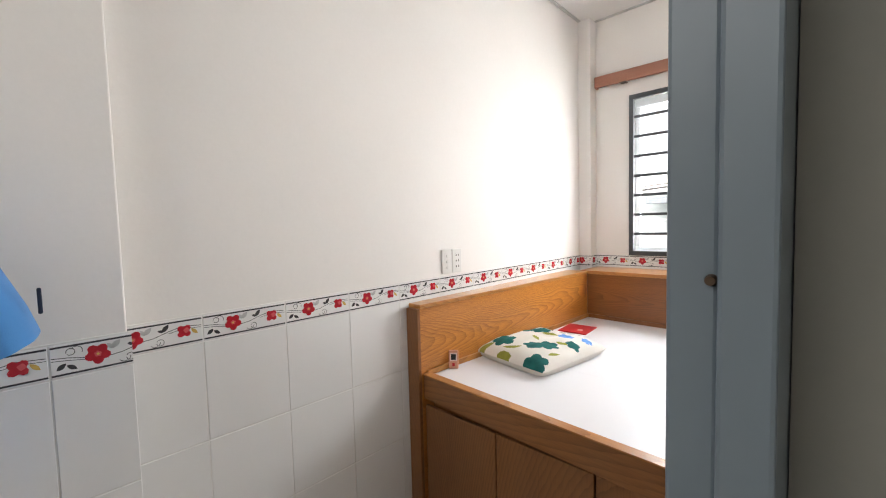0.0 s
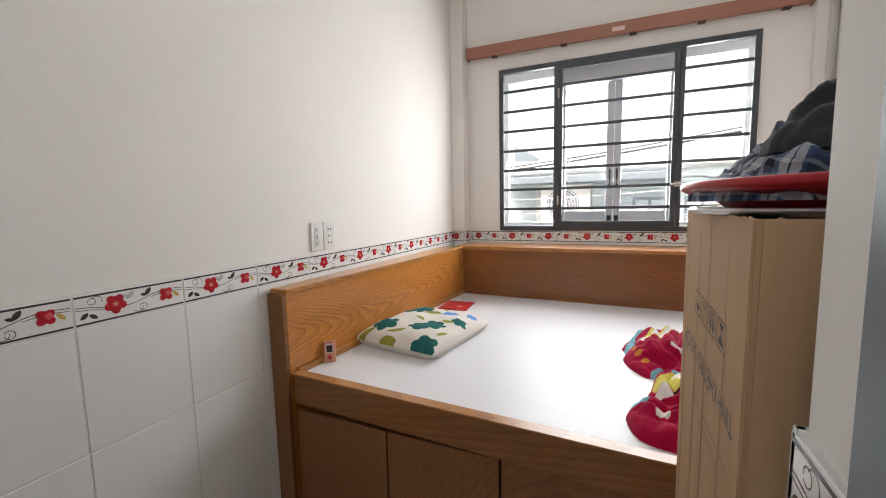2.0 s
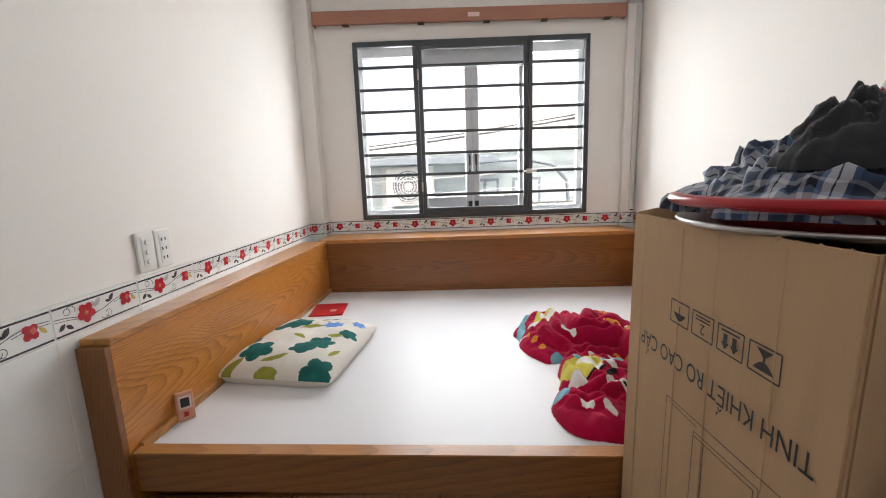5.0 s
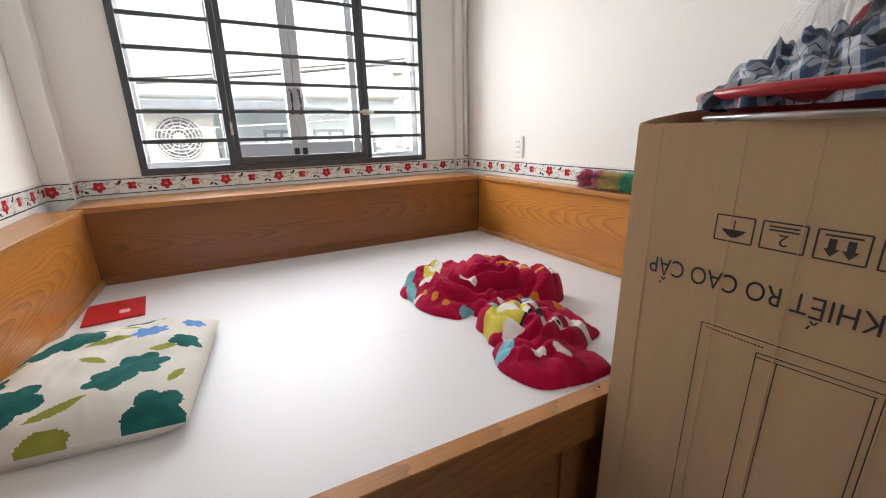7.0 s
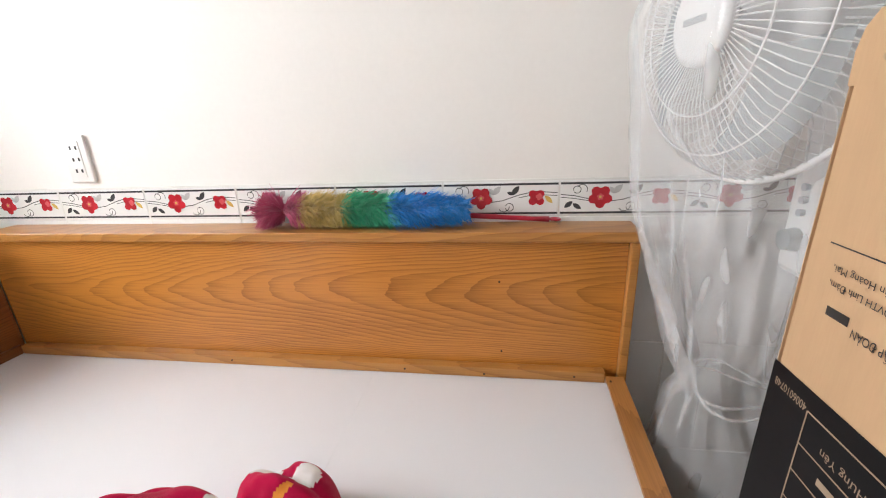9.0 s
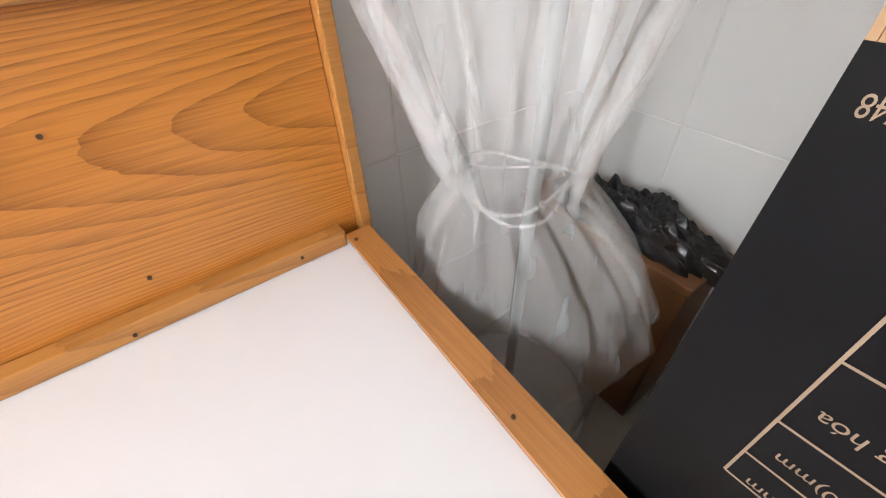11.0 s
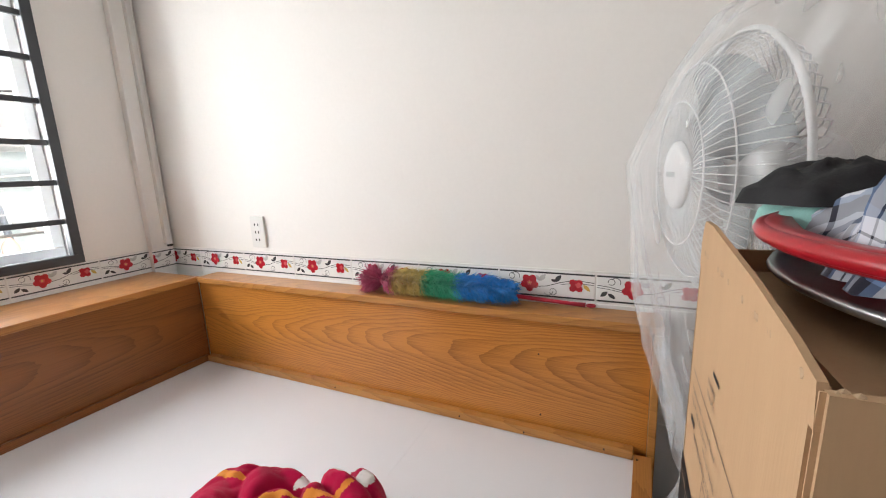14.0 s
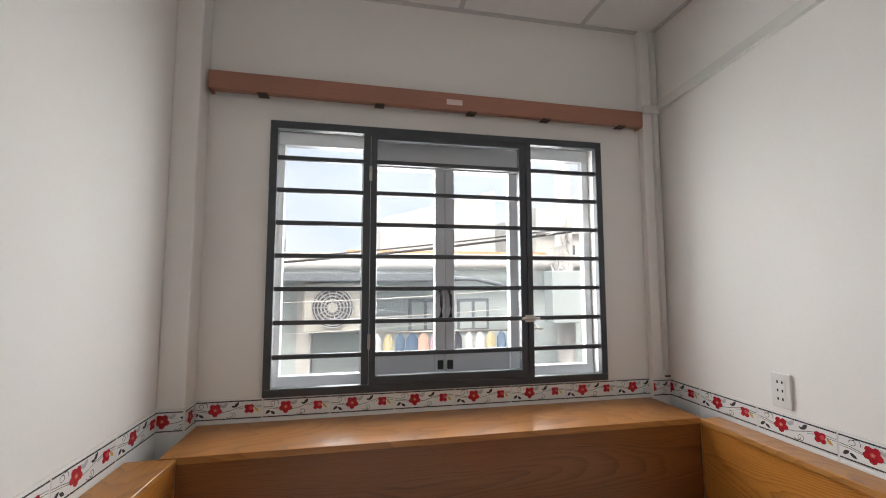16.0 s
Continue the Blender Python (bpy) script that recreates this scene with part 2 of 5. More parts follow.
floor = structure("floor", box(-1.112, 1.35, -1.4, 4.06, -0.12, 0.0), GROUT, "grey-brown tiled floor of the small bedroom", "floor")
wall_left = structure("wall_left", box(XL - SET - 0.15, XL - SET, -1.4, YW + 0.2, 0, ZC + 0.1), PLASTER, "cream plastered wall above white tiles and a flower border", "wall")
wall_right = structure("wall_right", box(XR + SET, XR + SET + 0.15, 1.3, YW + 0.2, 0, ZC + 0.1), PLASTER, "cream plastered wall above a red flower tile border", "wall")
bm = box(XL - SET, WX0, YW + SET, YW + 0.2, 0, ZC + 0.1)
box(WX1, XR + SET, YW + SET, YW + 0.2, 0, ZC + 0.1, bm=bm)
box(WX0, WX1, YW + SET, YW + 0.2, 0, WZ0, bm=bm)
box(WX0, WX1, YW + SET, YW + 0.2, WZ1, ZC + 0.1, bm=bm)
wall_window = structure("wall_window", bm, PLASTER, "cream plastered wall round the barred window", "wall")
PX0, PY0 = -0.864, 3.762
pillar_left = structure("pillar_left", box(XL - SET, PX0 - SET, PY0 + SET, YW + SET, 0, ZC, 0.004), PLASTER, "cream plastered corner pillar beside the window", "pillar")
QX0, QY0 = 1.052, 3.826
pillar_right = structure("pillar_right", box(QX0 + SET, XR + SET, QY0 + SET, YW + SET, 0, ZC, 0.004), PLASTER, "cream plastered corner pillar with white conduit", "pillar")
SX, SY0, SY1 = 0.320, 1.325, 1.44
wall_door = structure("wall_door", box(SX, XR + SET + 0.15, SY0, SY1 - SET, 0, ZC, 0.003), PLASTER, "cream plastered stub wall at the doorway", "wall")
bm = box(XL - SET, -0.885, 0.80, 1.072, 0, ZC, 0.004)
pillar_door = structure("pillar_door", bm, PLASTER, "cream plastered pillar with tiled foot by the doorway", "pillar")
# the dimness here is in the plaster's colour, since the landing lamp lights it
wall_landing = structure("wall_landing", box(0.363, 1.35, SY0 - 0.03, SY0 - 0.004, 0, ZC), PLASTER_GREY_SHADED, "olive-grey wall beside the doorway, its shade put into the colour", "wall")
wall_landing_side = structure("wall_landing_side", box(1.25, 1.35, -1.4, SY0 - 0.03, 0, ZC), PLASTER, "cream plastered wall of the landing", "wall")
bm = box(-1.112, 1.35, -1.5, -1.4, 0, ZC)
wall_back = structure("wall_back", bm, PLASTER, "cream plastered wall behind the doorway", "wall")
ceil_bm = box(-1.112, 1.4, -1.5, YW + 0.2, ZC, ZC + 0.08)
for gx in (-0.44, 0.16, 0.76):
    box(gx - 0.011, gx + 0.011, -1.4, YW, ZC - 0.004, ZC + 0.002, bm=ceil_bm, mat=1)
for gy in (0.36, 0.96, 1.56, 2.16, 2.76, 3.36):
    box(XL - 0.006, XR + 0.006, gy - 0.011, gy + 0.011, ZC - 0.0045, ZC + 0.002, bm=ceil_bm, mat=1)
for x0, x1, y0, y1 in ((XL - 0.006, XR + 0.006, YW - 0.016, YW + 0.006), (XL - 0.006, XL + 0.014, -1.4, YW), (XR - 0.014, XR + 0.006, SY1, YW)):
    box(x0, x1, y0, y1, ZC - 0.006, ZC + 0.002, bm=ceil_bm, mat=1)
structure("ceiling", ceil_bm, [CEILING, CEIL_GRID], "white suspended ceiling boards in a thin grid", "ceiling")
ground = structure("ground", box(-150, 150, 4.06, 400, -3.4, -3.2), PLASTER_GREY_SHADED, "grey concrete alley below the window", "ground")

# steel door frame on the stub wall
door_frame = tagged(new("door_1"), "blue-grey painted steel door frame on the wall end", "door frame", kind="structure")
part("door_jamb", box(0.300, 0.331, SY0 - 0.118, SY0 - 0.003, 0, 2.15, 0.003), FRAME_GREY, door_frame)
part("door_stop", box(0.332, 0.362, SY0 - 0.133, SY0 - 0.003, 0, 2.15, 0.003), FRAME_GREY, door_frame)
sm = bmesh.new()
bmesh.ops.create_cone(sm, cap_ends=True, segments=14, radius1=0.004, radius2=0.003, depth=0.006, matrix=pose(0.327, SY0 - 0.121, 1.226, 90, 0, 0))
part("screw", sm, SCREW, door_frame)
jamb2 = tagged(new("door_2"), "dim grey painted frame behind the hanging shirt", "door frame", kind="structure")
part("door_jamb", box(XL - SET, -0.90, 0.62, 0.797, 0, 2.2, 0.004), FRAME_GREY, jamb2)

# ---- built-in bed ----
bed = thing("platform_bed", "built-in varnished wooden platform bed with white board, boxed in by shelves", "bed")
BZ, RZ, TOP = 0.588, 0.598, 0.925


def rise(x):
    """The bed's board lies a little higher towards the headboard wall."""
    return 0.0105 * (1.04 - x)


def lean(ob):
    for v in ob.data.vertices:
        v.co.z += rise(v.co.x)


BX0, BX1, BY0, BY1 = -0.885, 1.05, 2.07, 3.575
for pts in (((BX0 - 0.01, 2.100), (1.06, 2.032), (1.06, 2.5622), (BX0 - 0.01, 2.5622)), ((BX0 - 0.01, 2.5626), (1.06, 2.5626), (1.06, BY1 + 0.01), (BX0 - 0.01, BY1 + 0.01))):
    lean(part("bed_board", prism(pts, BZ - 0.018, BZ), MELAMINE, bed, "glossy white melamine board"))
lm = prism([(BX0 + 0.008, 2.074), (1.042, 2.006), (1.042, 2.038), (BX0 + 0.008, 2.106)], 0.495, RZ)
lean(part("front_rail", lm, WOOD_RAIL, bed))
lm = prism([(BX0 + 0.006, 2.071), (1.044, 2.003), (1.044, 2.041), (BX0 + 0.006, 2.109)], RZ + 0.0005, RZ + 0.005)
lean(part("front_rail_cap", lm, WOOD_EDGE_X, bed))
# headboard shelf by the tiled wall, a little wider towards the window
lm = prism([(XL + 0.001, BY0), (BX0, BY0), (-0.815, BY1), (XL + 0.001, BY1)], 0.05, TOP - 0.018)
part("left_headboard", lm, WOOD_Y, bed)
lm = prism([(XL + 0.001, BY0 - 0.004), (BX0 + 0.005, BY0 - 0.004), (-0.809, BY1), (XL + 0.001, BY1)], TOP - 0.017, TOP)
bmesh.ops.bevel(lm, geom=lm.edges[:], offset=0.002, segments=1, affect="EDGES")
part("left_shelf_top", lm, WOOD_EDGE, bed)
part("left_end_panel", box(XL + 0.001, BX0 + 0.001, BY0 - 0.018, BY0 - 0.001, 0.0, TOP - 0.018, 0.002), WOOD_Z, bed)
lm = prism([(BX0 + 0.001, BY0 + 0.03), (BX0 + 0.013, BY0 + 0.03), (-0.802, BY1 - 0.001), (-0.814, BY1 - 0.001)], BZ + 0.001, BZ + 0.024)
lean(part("left_batten", lm, WOOD_EDGE, bed))
# the back panel's shade below the window is in its darker veneer
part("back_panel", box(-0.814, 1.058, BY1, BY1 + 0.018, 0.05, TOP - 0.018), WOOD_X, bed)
part("back_shelf_top", box(-0.86, 1.06, BY1 - 0.008, YW - 0.001, TOP - 0.018, TOP + 0.004, 0.002), WOOD_EDGE_X, bed)
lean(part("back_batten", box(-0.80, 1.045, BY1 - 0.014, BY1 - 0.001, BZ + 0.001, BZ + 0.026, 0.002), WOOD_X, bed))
part("right_panel", box(1.062, 1.08, 2.014, BY1 + 0.0, 0.05, TOP - 0.018), WOOD_Y, bed)
part("right_shelf_top", box(1.047, XR - 0.001, 1.993, BY1 - 0.009, TOP - 0.018, TOP + 0.003, 0.002), WOOD_EDGE, bed)
lean(part("right_batten", box(1.038, 1.061, 2.042, BY1 - 0.015, BZ + 0.001, BZ + 0.026, 0.002), WOOD_EDGE, bed))
part("end_post", box(1.047, 1.066, 1.996, 2.013, 0.0, TOP - 0.019, 0.002), WOOD_EDGE, bed)
part("right_end_panel", box(1.067, XR - 0.001, 1.997, 2.012, 0.0, TOP - 0.019, 0.001), WOOD_Z, bed)
# carcass, plinth and doors: shade on the doorway side is in the veneer colour
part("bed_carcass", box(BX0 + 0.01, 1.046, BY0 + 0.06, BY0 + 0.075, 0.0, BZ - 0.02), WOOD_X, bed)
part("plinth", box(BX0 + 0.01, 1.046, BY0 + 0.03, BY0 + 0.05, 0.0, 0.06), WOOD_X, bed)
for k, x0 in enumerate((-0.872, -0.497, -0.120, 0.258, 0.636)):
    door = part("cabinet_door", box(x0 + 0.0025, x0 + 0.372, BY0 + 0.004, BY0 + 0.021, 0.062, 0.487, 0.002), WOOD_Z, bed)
for x, y, z in ((1.0375, 2.107, 0.602), (1.061, 2.265, 0.645), (1.0375, 2.304, 0.598), (1.0375, 2.488, 0.602), (1.061, 2.27, 0.815), (1.0375, 2.93, 0.602)):
    sm = bmesh.new()
    bmesh.ops.create_cone(sm, cap_ends=True, segments=10, radius1=0.0024, radius2=0.002, depth=0.003, matrix=pose(x, y, z, 0, 90, 0))
    part("screw", sm, SCREW, bed)
for x, y in ((1.034, 2.022), (0.72, 2.03), (0.35, 2.04)):
    sm = bmesh.new()
    bmesh.ops.create_cone(sm, cap_ends=True, segments=10, radius1=0.0026, radius2=0.002, depth=0.003, matrix=pose(x - 0.01, y + 0.012, RZ + 0.006 + rise(x)))
    part("screw", sm, SCREW, bed)

# ---- window: steel grille inside, aluminium sashes outside ----
window = tagged(new("window_1"), "grey steel barred window with white aluminium sashes and clear glass", "window", kind="structure")
GY = YW - 0.012


def bar(name, x0, x1, z0, z1, y0=GY, d=0.03, mat=STEEL, parent=window):
    return part(name, box(x0, x1, y0, y0 + d, z0, z1, 0.002), mat, parent)


F = 0.028
bar("grille_frame", WX0 - 0.002, WX1 + 0.002, WZ1 - F, WZ1 + 0.004)
bar("grille_frame", WX0 - 0.002, WX1 + 0.002, WZ0 - 0.003, WZ0 + F)
bar("grille_frame", WX0 - 0.002, WX0 + F, WZ0 + F, WZ1 - F)
bar("grille_frame", WX1 - F, WX1 + 0.002, WZ0 + F, WZ1 - F)
M1, M2 = -0.232, 0.458
for mx in (M1, M2):
    bar("grille_mullion", mx - 0.03, mx - 0.001, WZ0 + F, WZ1 - F)
    bar("gate_stile", mx + 0.001 if mx < 0 else mx + 0.0005, mx + 0.026, WZ0 + F, WZ1 - F, GY - 0.004)
bar("gate_rail", M1 + 0.026, M2 - 0.03, WZ1 - F - 0.024, WZ1 - F, GY - 0.004)
bar("gate_rail", M1 + 0.026, M2 - 0.03, WZ0 + F, WZ0 + F + 0.034, GY - 0.004)
for k in range(1, 8):
    z = WZ0 + 0.014 + k * (WZ1 - WZ0 - 0.028) / 8
    bar("grille_bar", WX0 + F, M1 - 0.03, z - 0.009, z + 0.009, GY + 0.006, 0.016)
    bar("grille_bar", M1 + 0.026, M2 - 0.03, z - 0.009, z + 0.009, GY + 0.002, 0.016)
    bar("grille_bar", M2 + 0.026, WX1 - F, z - 0.009, z + 0.009, GY + 0.006, 0.016)
for z in (WZ0 + 0.2, WZ1 - 0.2):
    part("hinge", tube([(M1, GY - 0.006, z - 0.03), (M1, GY - 0.006, z + 0.03)], 0.006), CHROME, window)
part("latch", tube([(M2 - 0.03, GY - 0.012, WZ0 + 0.28), (M2 + 0.05, GY - 0.012, WZ0 + 0.28)], 0.006), CHROME, window, "worn chrome bolt")
part("latch_plate", box(M2 - 0.015, M2 + 0.03, GY - 0.007, GY - 0.0045, WZ0 + 0.265, WZ0 + 0.296, 0.001), CHROME, window)
# sashes
AY = YW + 0.10
for x0, x1 in ((WX0 + 0.002, M1 - 0.004), (M2 + 0.004, WX1 - 0.002)):
    fr = part("fixed_sash", box(x0, x1, AY, AY + 0.04, WZ0 + 0.002, WZ0 + 0.05, 0.003), ALU, window)
    part("sash_rail", box(x0, x1, AY, AY + 0.04, WZ1 - 0.06, WZ1 - 0.002, 0.003), ALU, window)
    for a in (x0, x1 - 0.034):
        part("sash_stile", box(a, a + 0.034, AY + 0.001, AY + 0.039, WZ0 + 0.051, WZ1 - 0.061, 0.003), ALU, window)
    g = part("pane", box(x0 + 0.034, x1 - 0.034, AY + 0.018, AY + 0.023, WZ0 + 0.05, WZ1 - 0.06), GLASS, window)
    g.visible_shadow = False
xm = 0.106
part("sash_head", box(M1, M2, AY - 0.01, AY + 0.05, WZ1 - 0.14, WZ1 - 0.002, 0.003), ALU_GREY, window)
for x0, x1, hx in ((M1, xm - 0.001, xm - 0.022), (xm + 0.001, M2, xm + 0.022)):
    for a, b in ((x0, x0 + 0.032), (x1 - 0.04, x1)):
        if abs(a - M1) < 0.001 or abs(b - M2) < 0.001:
            part("sash_stile", box(a, b, AY, AY + 0.04, WZ0 + 0.002, WZ1 - 0.141, 0.003), ALU, window)
    s_in = (xm - 0.045, xm - 0.001) if x0 == M1 else (xm + 0.001, xm + 0.045)
    part("meeting_stile", box(*s_in, AY - 0.004, AY + 0.04, WZ0 + 0.002, WZ1 - 0.141, 0.003), ALU_GREY, window)
    part("sash_foot", box(x0 + 0.033, x1 - 0.046, AY, AY + 0.04, WZ0 + 0.002, WZ0 + 0.125, 0.003), ALU_GREY, window)
    g = part("pane", box(x0 + 0.033, x1 - 0.046, AY + 0.018, AY + 0.023, WZ0 + 0.125, WZ1 - 0.141), GLASS, window)
    g.visible_shadow = False
    part("pull_handle", tube([(hx, AY - 0.004, 1.30), (hx, AY - 0.03, 1.315), (hx, AY - 0.034, 1.36), (hx, AY - 0.03, 1.405), (hx, AY - 0.004, 1.42)], [0.009, 0.007, 0.006, 0.007, 0.009]), HANDLE, window, "dark bronze pull handle")
    part("bolt", box(hx - 0.013, hx + 0.013, AY - 0.016, AY - 0.0045, WZ0 + 0.055, WZ0 + 0.095, 0.003), HANDLE, window)
part("window_sill", box(WX0, WX1, YW + 0.02, AY - 0.001, WZ0 - 0.002, WZ0 + 0.004), ALU, window)

# ---- carton with printed marks ----
CARD = material("brown_cardboard", (0.47, 0.31, 0.18), 0.85, tint=0.07, tint_scale=4, grain=0.04, grain_scale=40, bump=0.12, spec=0.15, stretch=(9, 9, 1))
CARD_EDGE = material("torn_card_edge", (0.42, 0.29, 0.18), 0.95, tint=0.2, tint_scale=60, grain=0.1, bump=0.3)
INK = material("black_print", (0.025, 0.024, 0.024), 0.55, tint=0.2, tint_scale=40)
PANEL_INK = material("black_printed_panel", (0.006, 0.006, 0.007), 0.55, spec=0.15, tint=0.25, tint_scale=20, grain=0.1)
PALE_INK = material("unprinted_card_lines", (0.30, 0.22, 0.15), 0.7)


def words(s, length, height, m, mat, parent, align="LEFT"):
    """A line of print of the given length and letter height, as a thin mesh."""
    cu = bpy.data.curves.new("print", "FONT")
    cu.body = s
    ob = new("print", cu)
    bpy.context.view_layer.update()
    me = bpy.data.meshes.new_from_object(ob.evaluated_get(bpy.context.evaluated_depsgraph_get()))
    bpy.data.objects.remove(ob)
    xs = [v.co.x for v in me.vertices]
    w = max(xs) - min(xs)
    k = length / w
    x0 = max(xs) if align == "RIGHT" else min(xs)
    for v in me.vertices:
        v.co = Vector(((v.co.x - x0) * k, v.co.y * height / 0.7, 0))
    me.materials.append(mat)
    t = new("print", me)
    t.parent = parent
    t.matrix_basis = m
    return t


def strip(p, q, w, h, bm):
    d = (Vector(q) - Vector(p)).normalized()
    nn = Vector((-d.y, d.x)) * w / 2
    a, b = Vector(p), Vector(q)
    flat([a - nn, b - nn, b + nn, a + nn], h, bm)


carton = thing("appliance_carton", "tall brown cardboard carton standing upside down by the bed", "carton")
CX0, CX1, CY0, CY1, CZ = 0.318, 0.655, 1.510, 1.975, 1.184
bm = bmesh.new()
W = 0.006
for x0, x1, y0, y1 in ((CX0, CX0 + W, CY0, CY1), (CX1 - W, CX1, CY0, CY1), (CX0 + W, CX1 - W, CY0, CY0 + W), (CX0 + W, CX1 - W, CY1 - W, CY1)):

    bm = box(x0, x1, y0, y1, 0.0, CZ)
    bmesh.ops.bevel(bm, geom=[e for e in bm.edges if abs(e.verts[0].co.z - e.verts[1].co.z) > 0.5], offset=0.0025, segments=2, affect="EDGES")
    part("carton_wall", bm, CARD, carton)
part("carton_base", box(CX0 + W, CX1 - W, CY0 + W, CY1 - W, 0.002, 0.02), CARD, carton)
part("top_flap", box(CX0 + 0.05, CX1 - 0.012, CY0 + 0.012, CY1 - 0.03, CZ - 0.03, CZ - 0.022), CARD, carton)
# torn rim
bm = bmesh.new()
rng = random.Random(4)
for k in range(26):
    y = CY0 + 0.005 + rng.random() * (CY1 - CY0 - 0.01)
    bmesh.ops.create_icosphere(bm, subdivisions=1, radius=0.0015 + 0.003 * rng.random(), matrix=pose(CX0 + 0.002 + 0.004 * rng.random(), y, CZ - 0.001))
    x = CX0 + 0.005 + rng.random() * (CX1 - CX0 - 0.01)
    bmesh.ops.create_icosphere(bm, subdivisions=1, radius=0.003 + 0.002 * rng.random(), matrix=pose(x, CY1 - 0.003, CZ - 0.001))
    bmesh.ops.create_icosphere(bm, subdivisions=1, radius=0.0015 + 0.003 * rng.random(), matrix=pose(x, CY0 + 0.003, CZ - 0.001))
tagged(part("torn_rim", bm, CARD_EDGE, carton, "torn and frayed cardboard rim"), kind="stuff")
# end flap that stands a little above the rim
bm = prism([(CX0 + 0.002, 1.165), (CX1 - 0.001, 1.165), (CX1, 1.19), (CX1 - 0.004, 1.206), (CX1 - 0.014, 1.217), (0.60, 1.218), (0.52, 1.211), (0.44, 1.204), (0.36, 1.194), (CX0 + 0.006, 1.187)], -0.0003, 0.004)
fl = part("end_flap", bm, CARD, carton)
fl.matrix_basis = Matrix(((1, 0, 0, 0), (0, 0, -1, CY1), (0, 1, 0, 0), (0, 0, 0, 1)))
# crease ridges down the side
bm = bmesh.new()
for y in (1.925, 1.80, 1.715, 1.60):
    tube([(CX0 + 0.0008, y, 0.3), (CX0 - 0.0006, y + 0.002, 0.8), (CX0 + 0.0004, y + 0.004, CZ - 0.01)], 0.0008, bm, 6)
part("crease", bm, CARD, carton)
SIDE = Matrix(((0, 0, -1, CX0 - 0.0006), (1, 0, 0, 0), (0, -1, 0, 0), (0, 0, 0, 1)))
FACE = Matrix(((1, 0, 0, 0), (0, 0, 1, CY1 + 0.0006), (0, -1, 0, -0.013), (0, 0, 0, 1))) @ pose(-0.004, 0, 0)
BACK = Matrix(((-1, 0, 0, 0), (0, 0, -1, CY0 - 0.0006), (0, -1, 0, 0), (0, 0, 0, 1)))


def put(name, bm, m, mat, parent, label=""):
    ob = part(name, bm, mat, parent, label)
    ob.matrix_basis = m
    return ob


words("TINH KHIẾT RO CAO CẤP", 0.382, 0.029, SIDE @ pose(1.537, -0.962, 0.0004), INK, carton)
words("2", 0.011, 0.016, SIDE @ pose(1.731, -1.035, 0.0006), INK, carton)
bm = bmesh.new()
for y in (1.787, 1.727, 1.667, 1.607):
    a, b, c, d = y, y + 0.05, -1.056, -1.018
    for p, q in (((a, c), (b, c)), ((b, c), (b, d)), ((b, d), (a, d)), ((a, d), (a, c))):
        strip(p, q, 0.0022, 0.0, bm)
y = 1.787
flat([(y + 0.008 + 0.034 * k / 8, -1.036 + 0.012 * math.sin(math.pi * k / 8)) for k in range(9)], 0.0002, bm)
strip((y + 0.025, -1.05), (y + 0.025, -1.03), 0.002, 0.0003, bm)
y = 1.727
for v in (-1.050, -1.045):
    strip((y + 0.008, v), (y + 0.042, v), 0.0024, 0.0002, bm)
y = 1.667
strip((y + 0.007, -1.050), (y + 0.043, -1.050), 0.0026, 0.0002, bm)
for c in (0.016, 0.034):
    flat([(y + c - 0.004, -1.046), (y + c + 0.004, -1.046), (y + c + 0.004, -1.033), (y + c + 0.008, -1.033), (y + c, -1.023), (y + c - 0.008, -1.033), (y + c - 0.004, -1.033)], 0.0003, bm)
y = 1.607
flat([(y + 0.012, -1.052), (y + 0.038, -1.052), (y + 0.027, -1.042), (y + 0.027, -1.036), (y + 0.023, -1.036), (y + 0.023, -1.042)], 0.0002, bm)
flat([(y + 0.008 + 0.034 * k / 8, -1.024 - 0.012 * math.sin(math.pi * k / 8)) for k in range(9)], 0.0003, bm)
for y in (1.787, 1.727, 1.667, 1.607):
    mark = bm.copy()
    bmesh.ops.delete(mark, geom=[f for f in mark.faces if not y - 0.003 < f.calc_center_median().x < y + 0.053], context="FACES")
    put("shipping_mark", mark, SIDE @ pose(-0.014, 0.005, 0), INK, carton, "black printed shipping symbol")
bm.free()
bm = bmesh.new()
for p, q in (((1.818, -0.874), (1.818, -0.25)), ((1.818, -0.874), (1.548, -0.884)), ((1.738, -0.857), (1.738, -0.25)), ((1.738, -0.857), (1.604, -0.866)), ((1.738, -0.850), (1.61, -0.858)),
             ((1.712, -0.852), (1.712, -0.25)), ((1.604, -0.866), (1.604, -0.25)), ((1.612, -0.858), (1.612, -0.25))):
    strip(p, q, 0.0014, 0.0, bm)
for k in range(18):
    strip((1.81 - 0.0045 * k, -0.868), (1.8075 - 0.0045 * k, -0.8682), 0.0022, 0.0001, bm)
put("line_drawing", bm, SIDE, INK, carton, "thin black line drawing")
# the printed panel on the end towards the bed
bm = bmesh.new()
R = 0.03
corner = [(0.40 + R - R * math.cos(a), -0.931 + R - R * math.sin(a)) for a in (math.pi / 2 * k / 6 for k in range(7))]
flat([(CX1 + 0.0035, -0.03), (0.40, -0.03)] + corner + [(CX1 + 0.0035, -0.931)], 0.0, bm)
put("black_panel", bm, FACE, PANEL_INK, carton, "black printed panel with pale table")
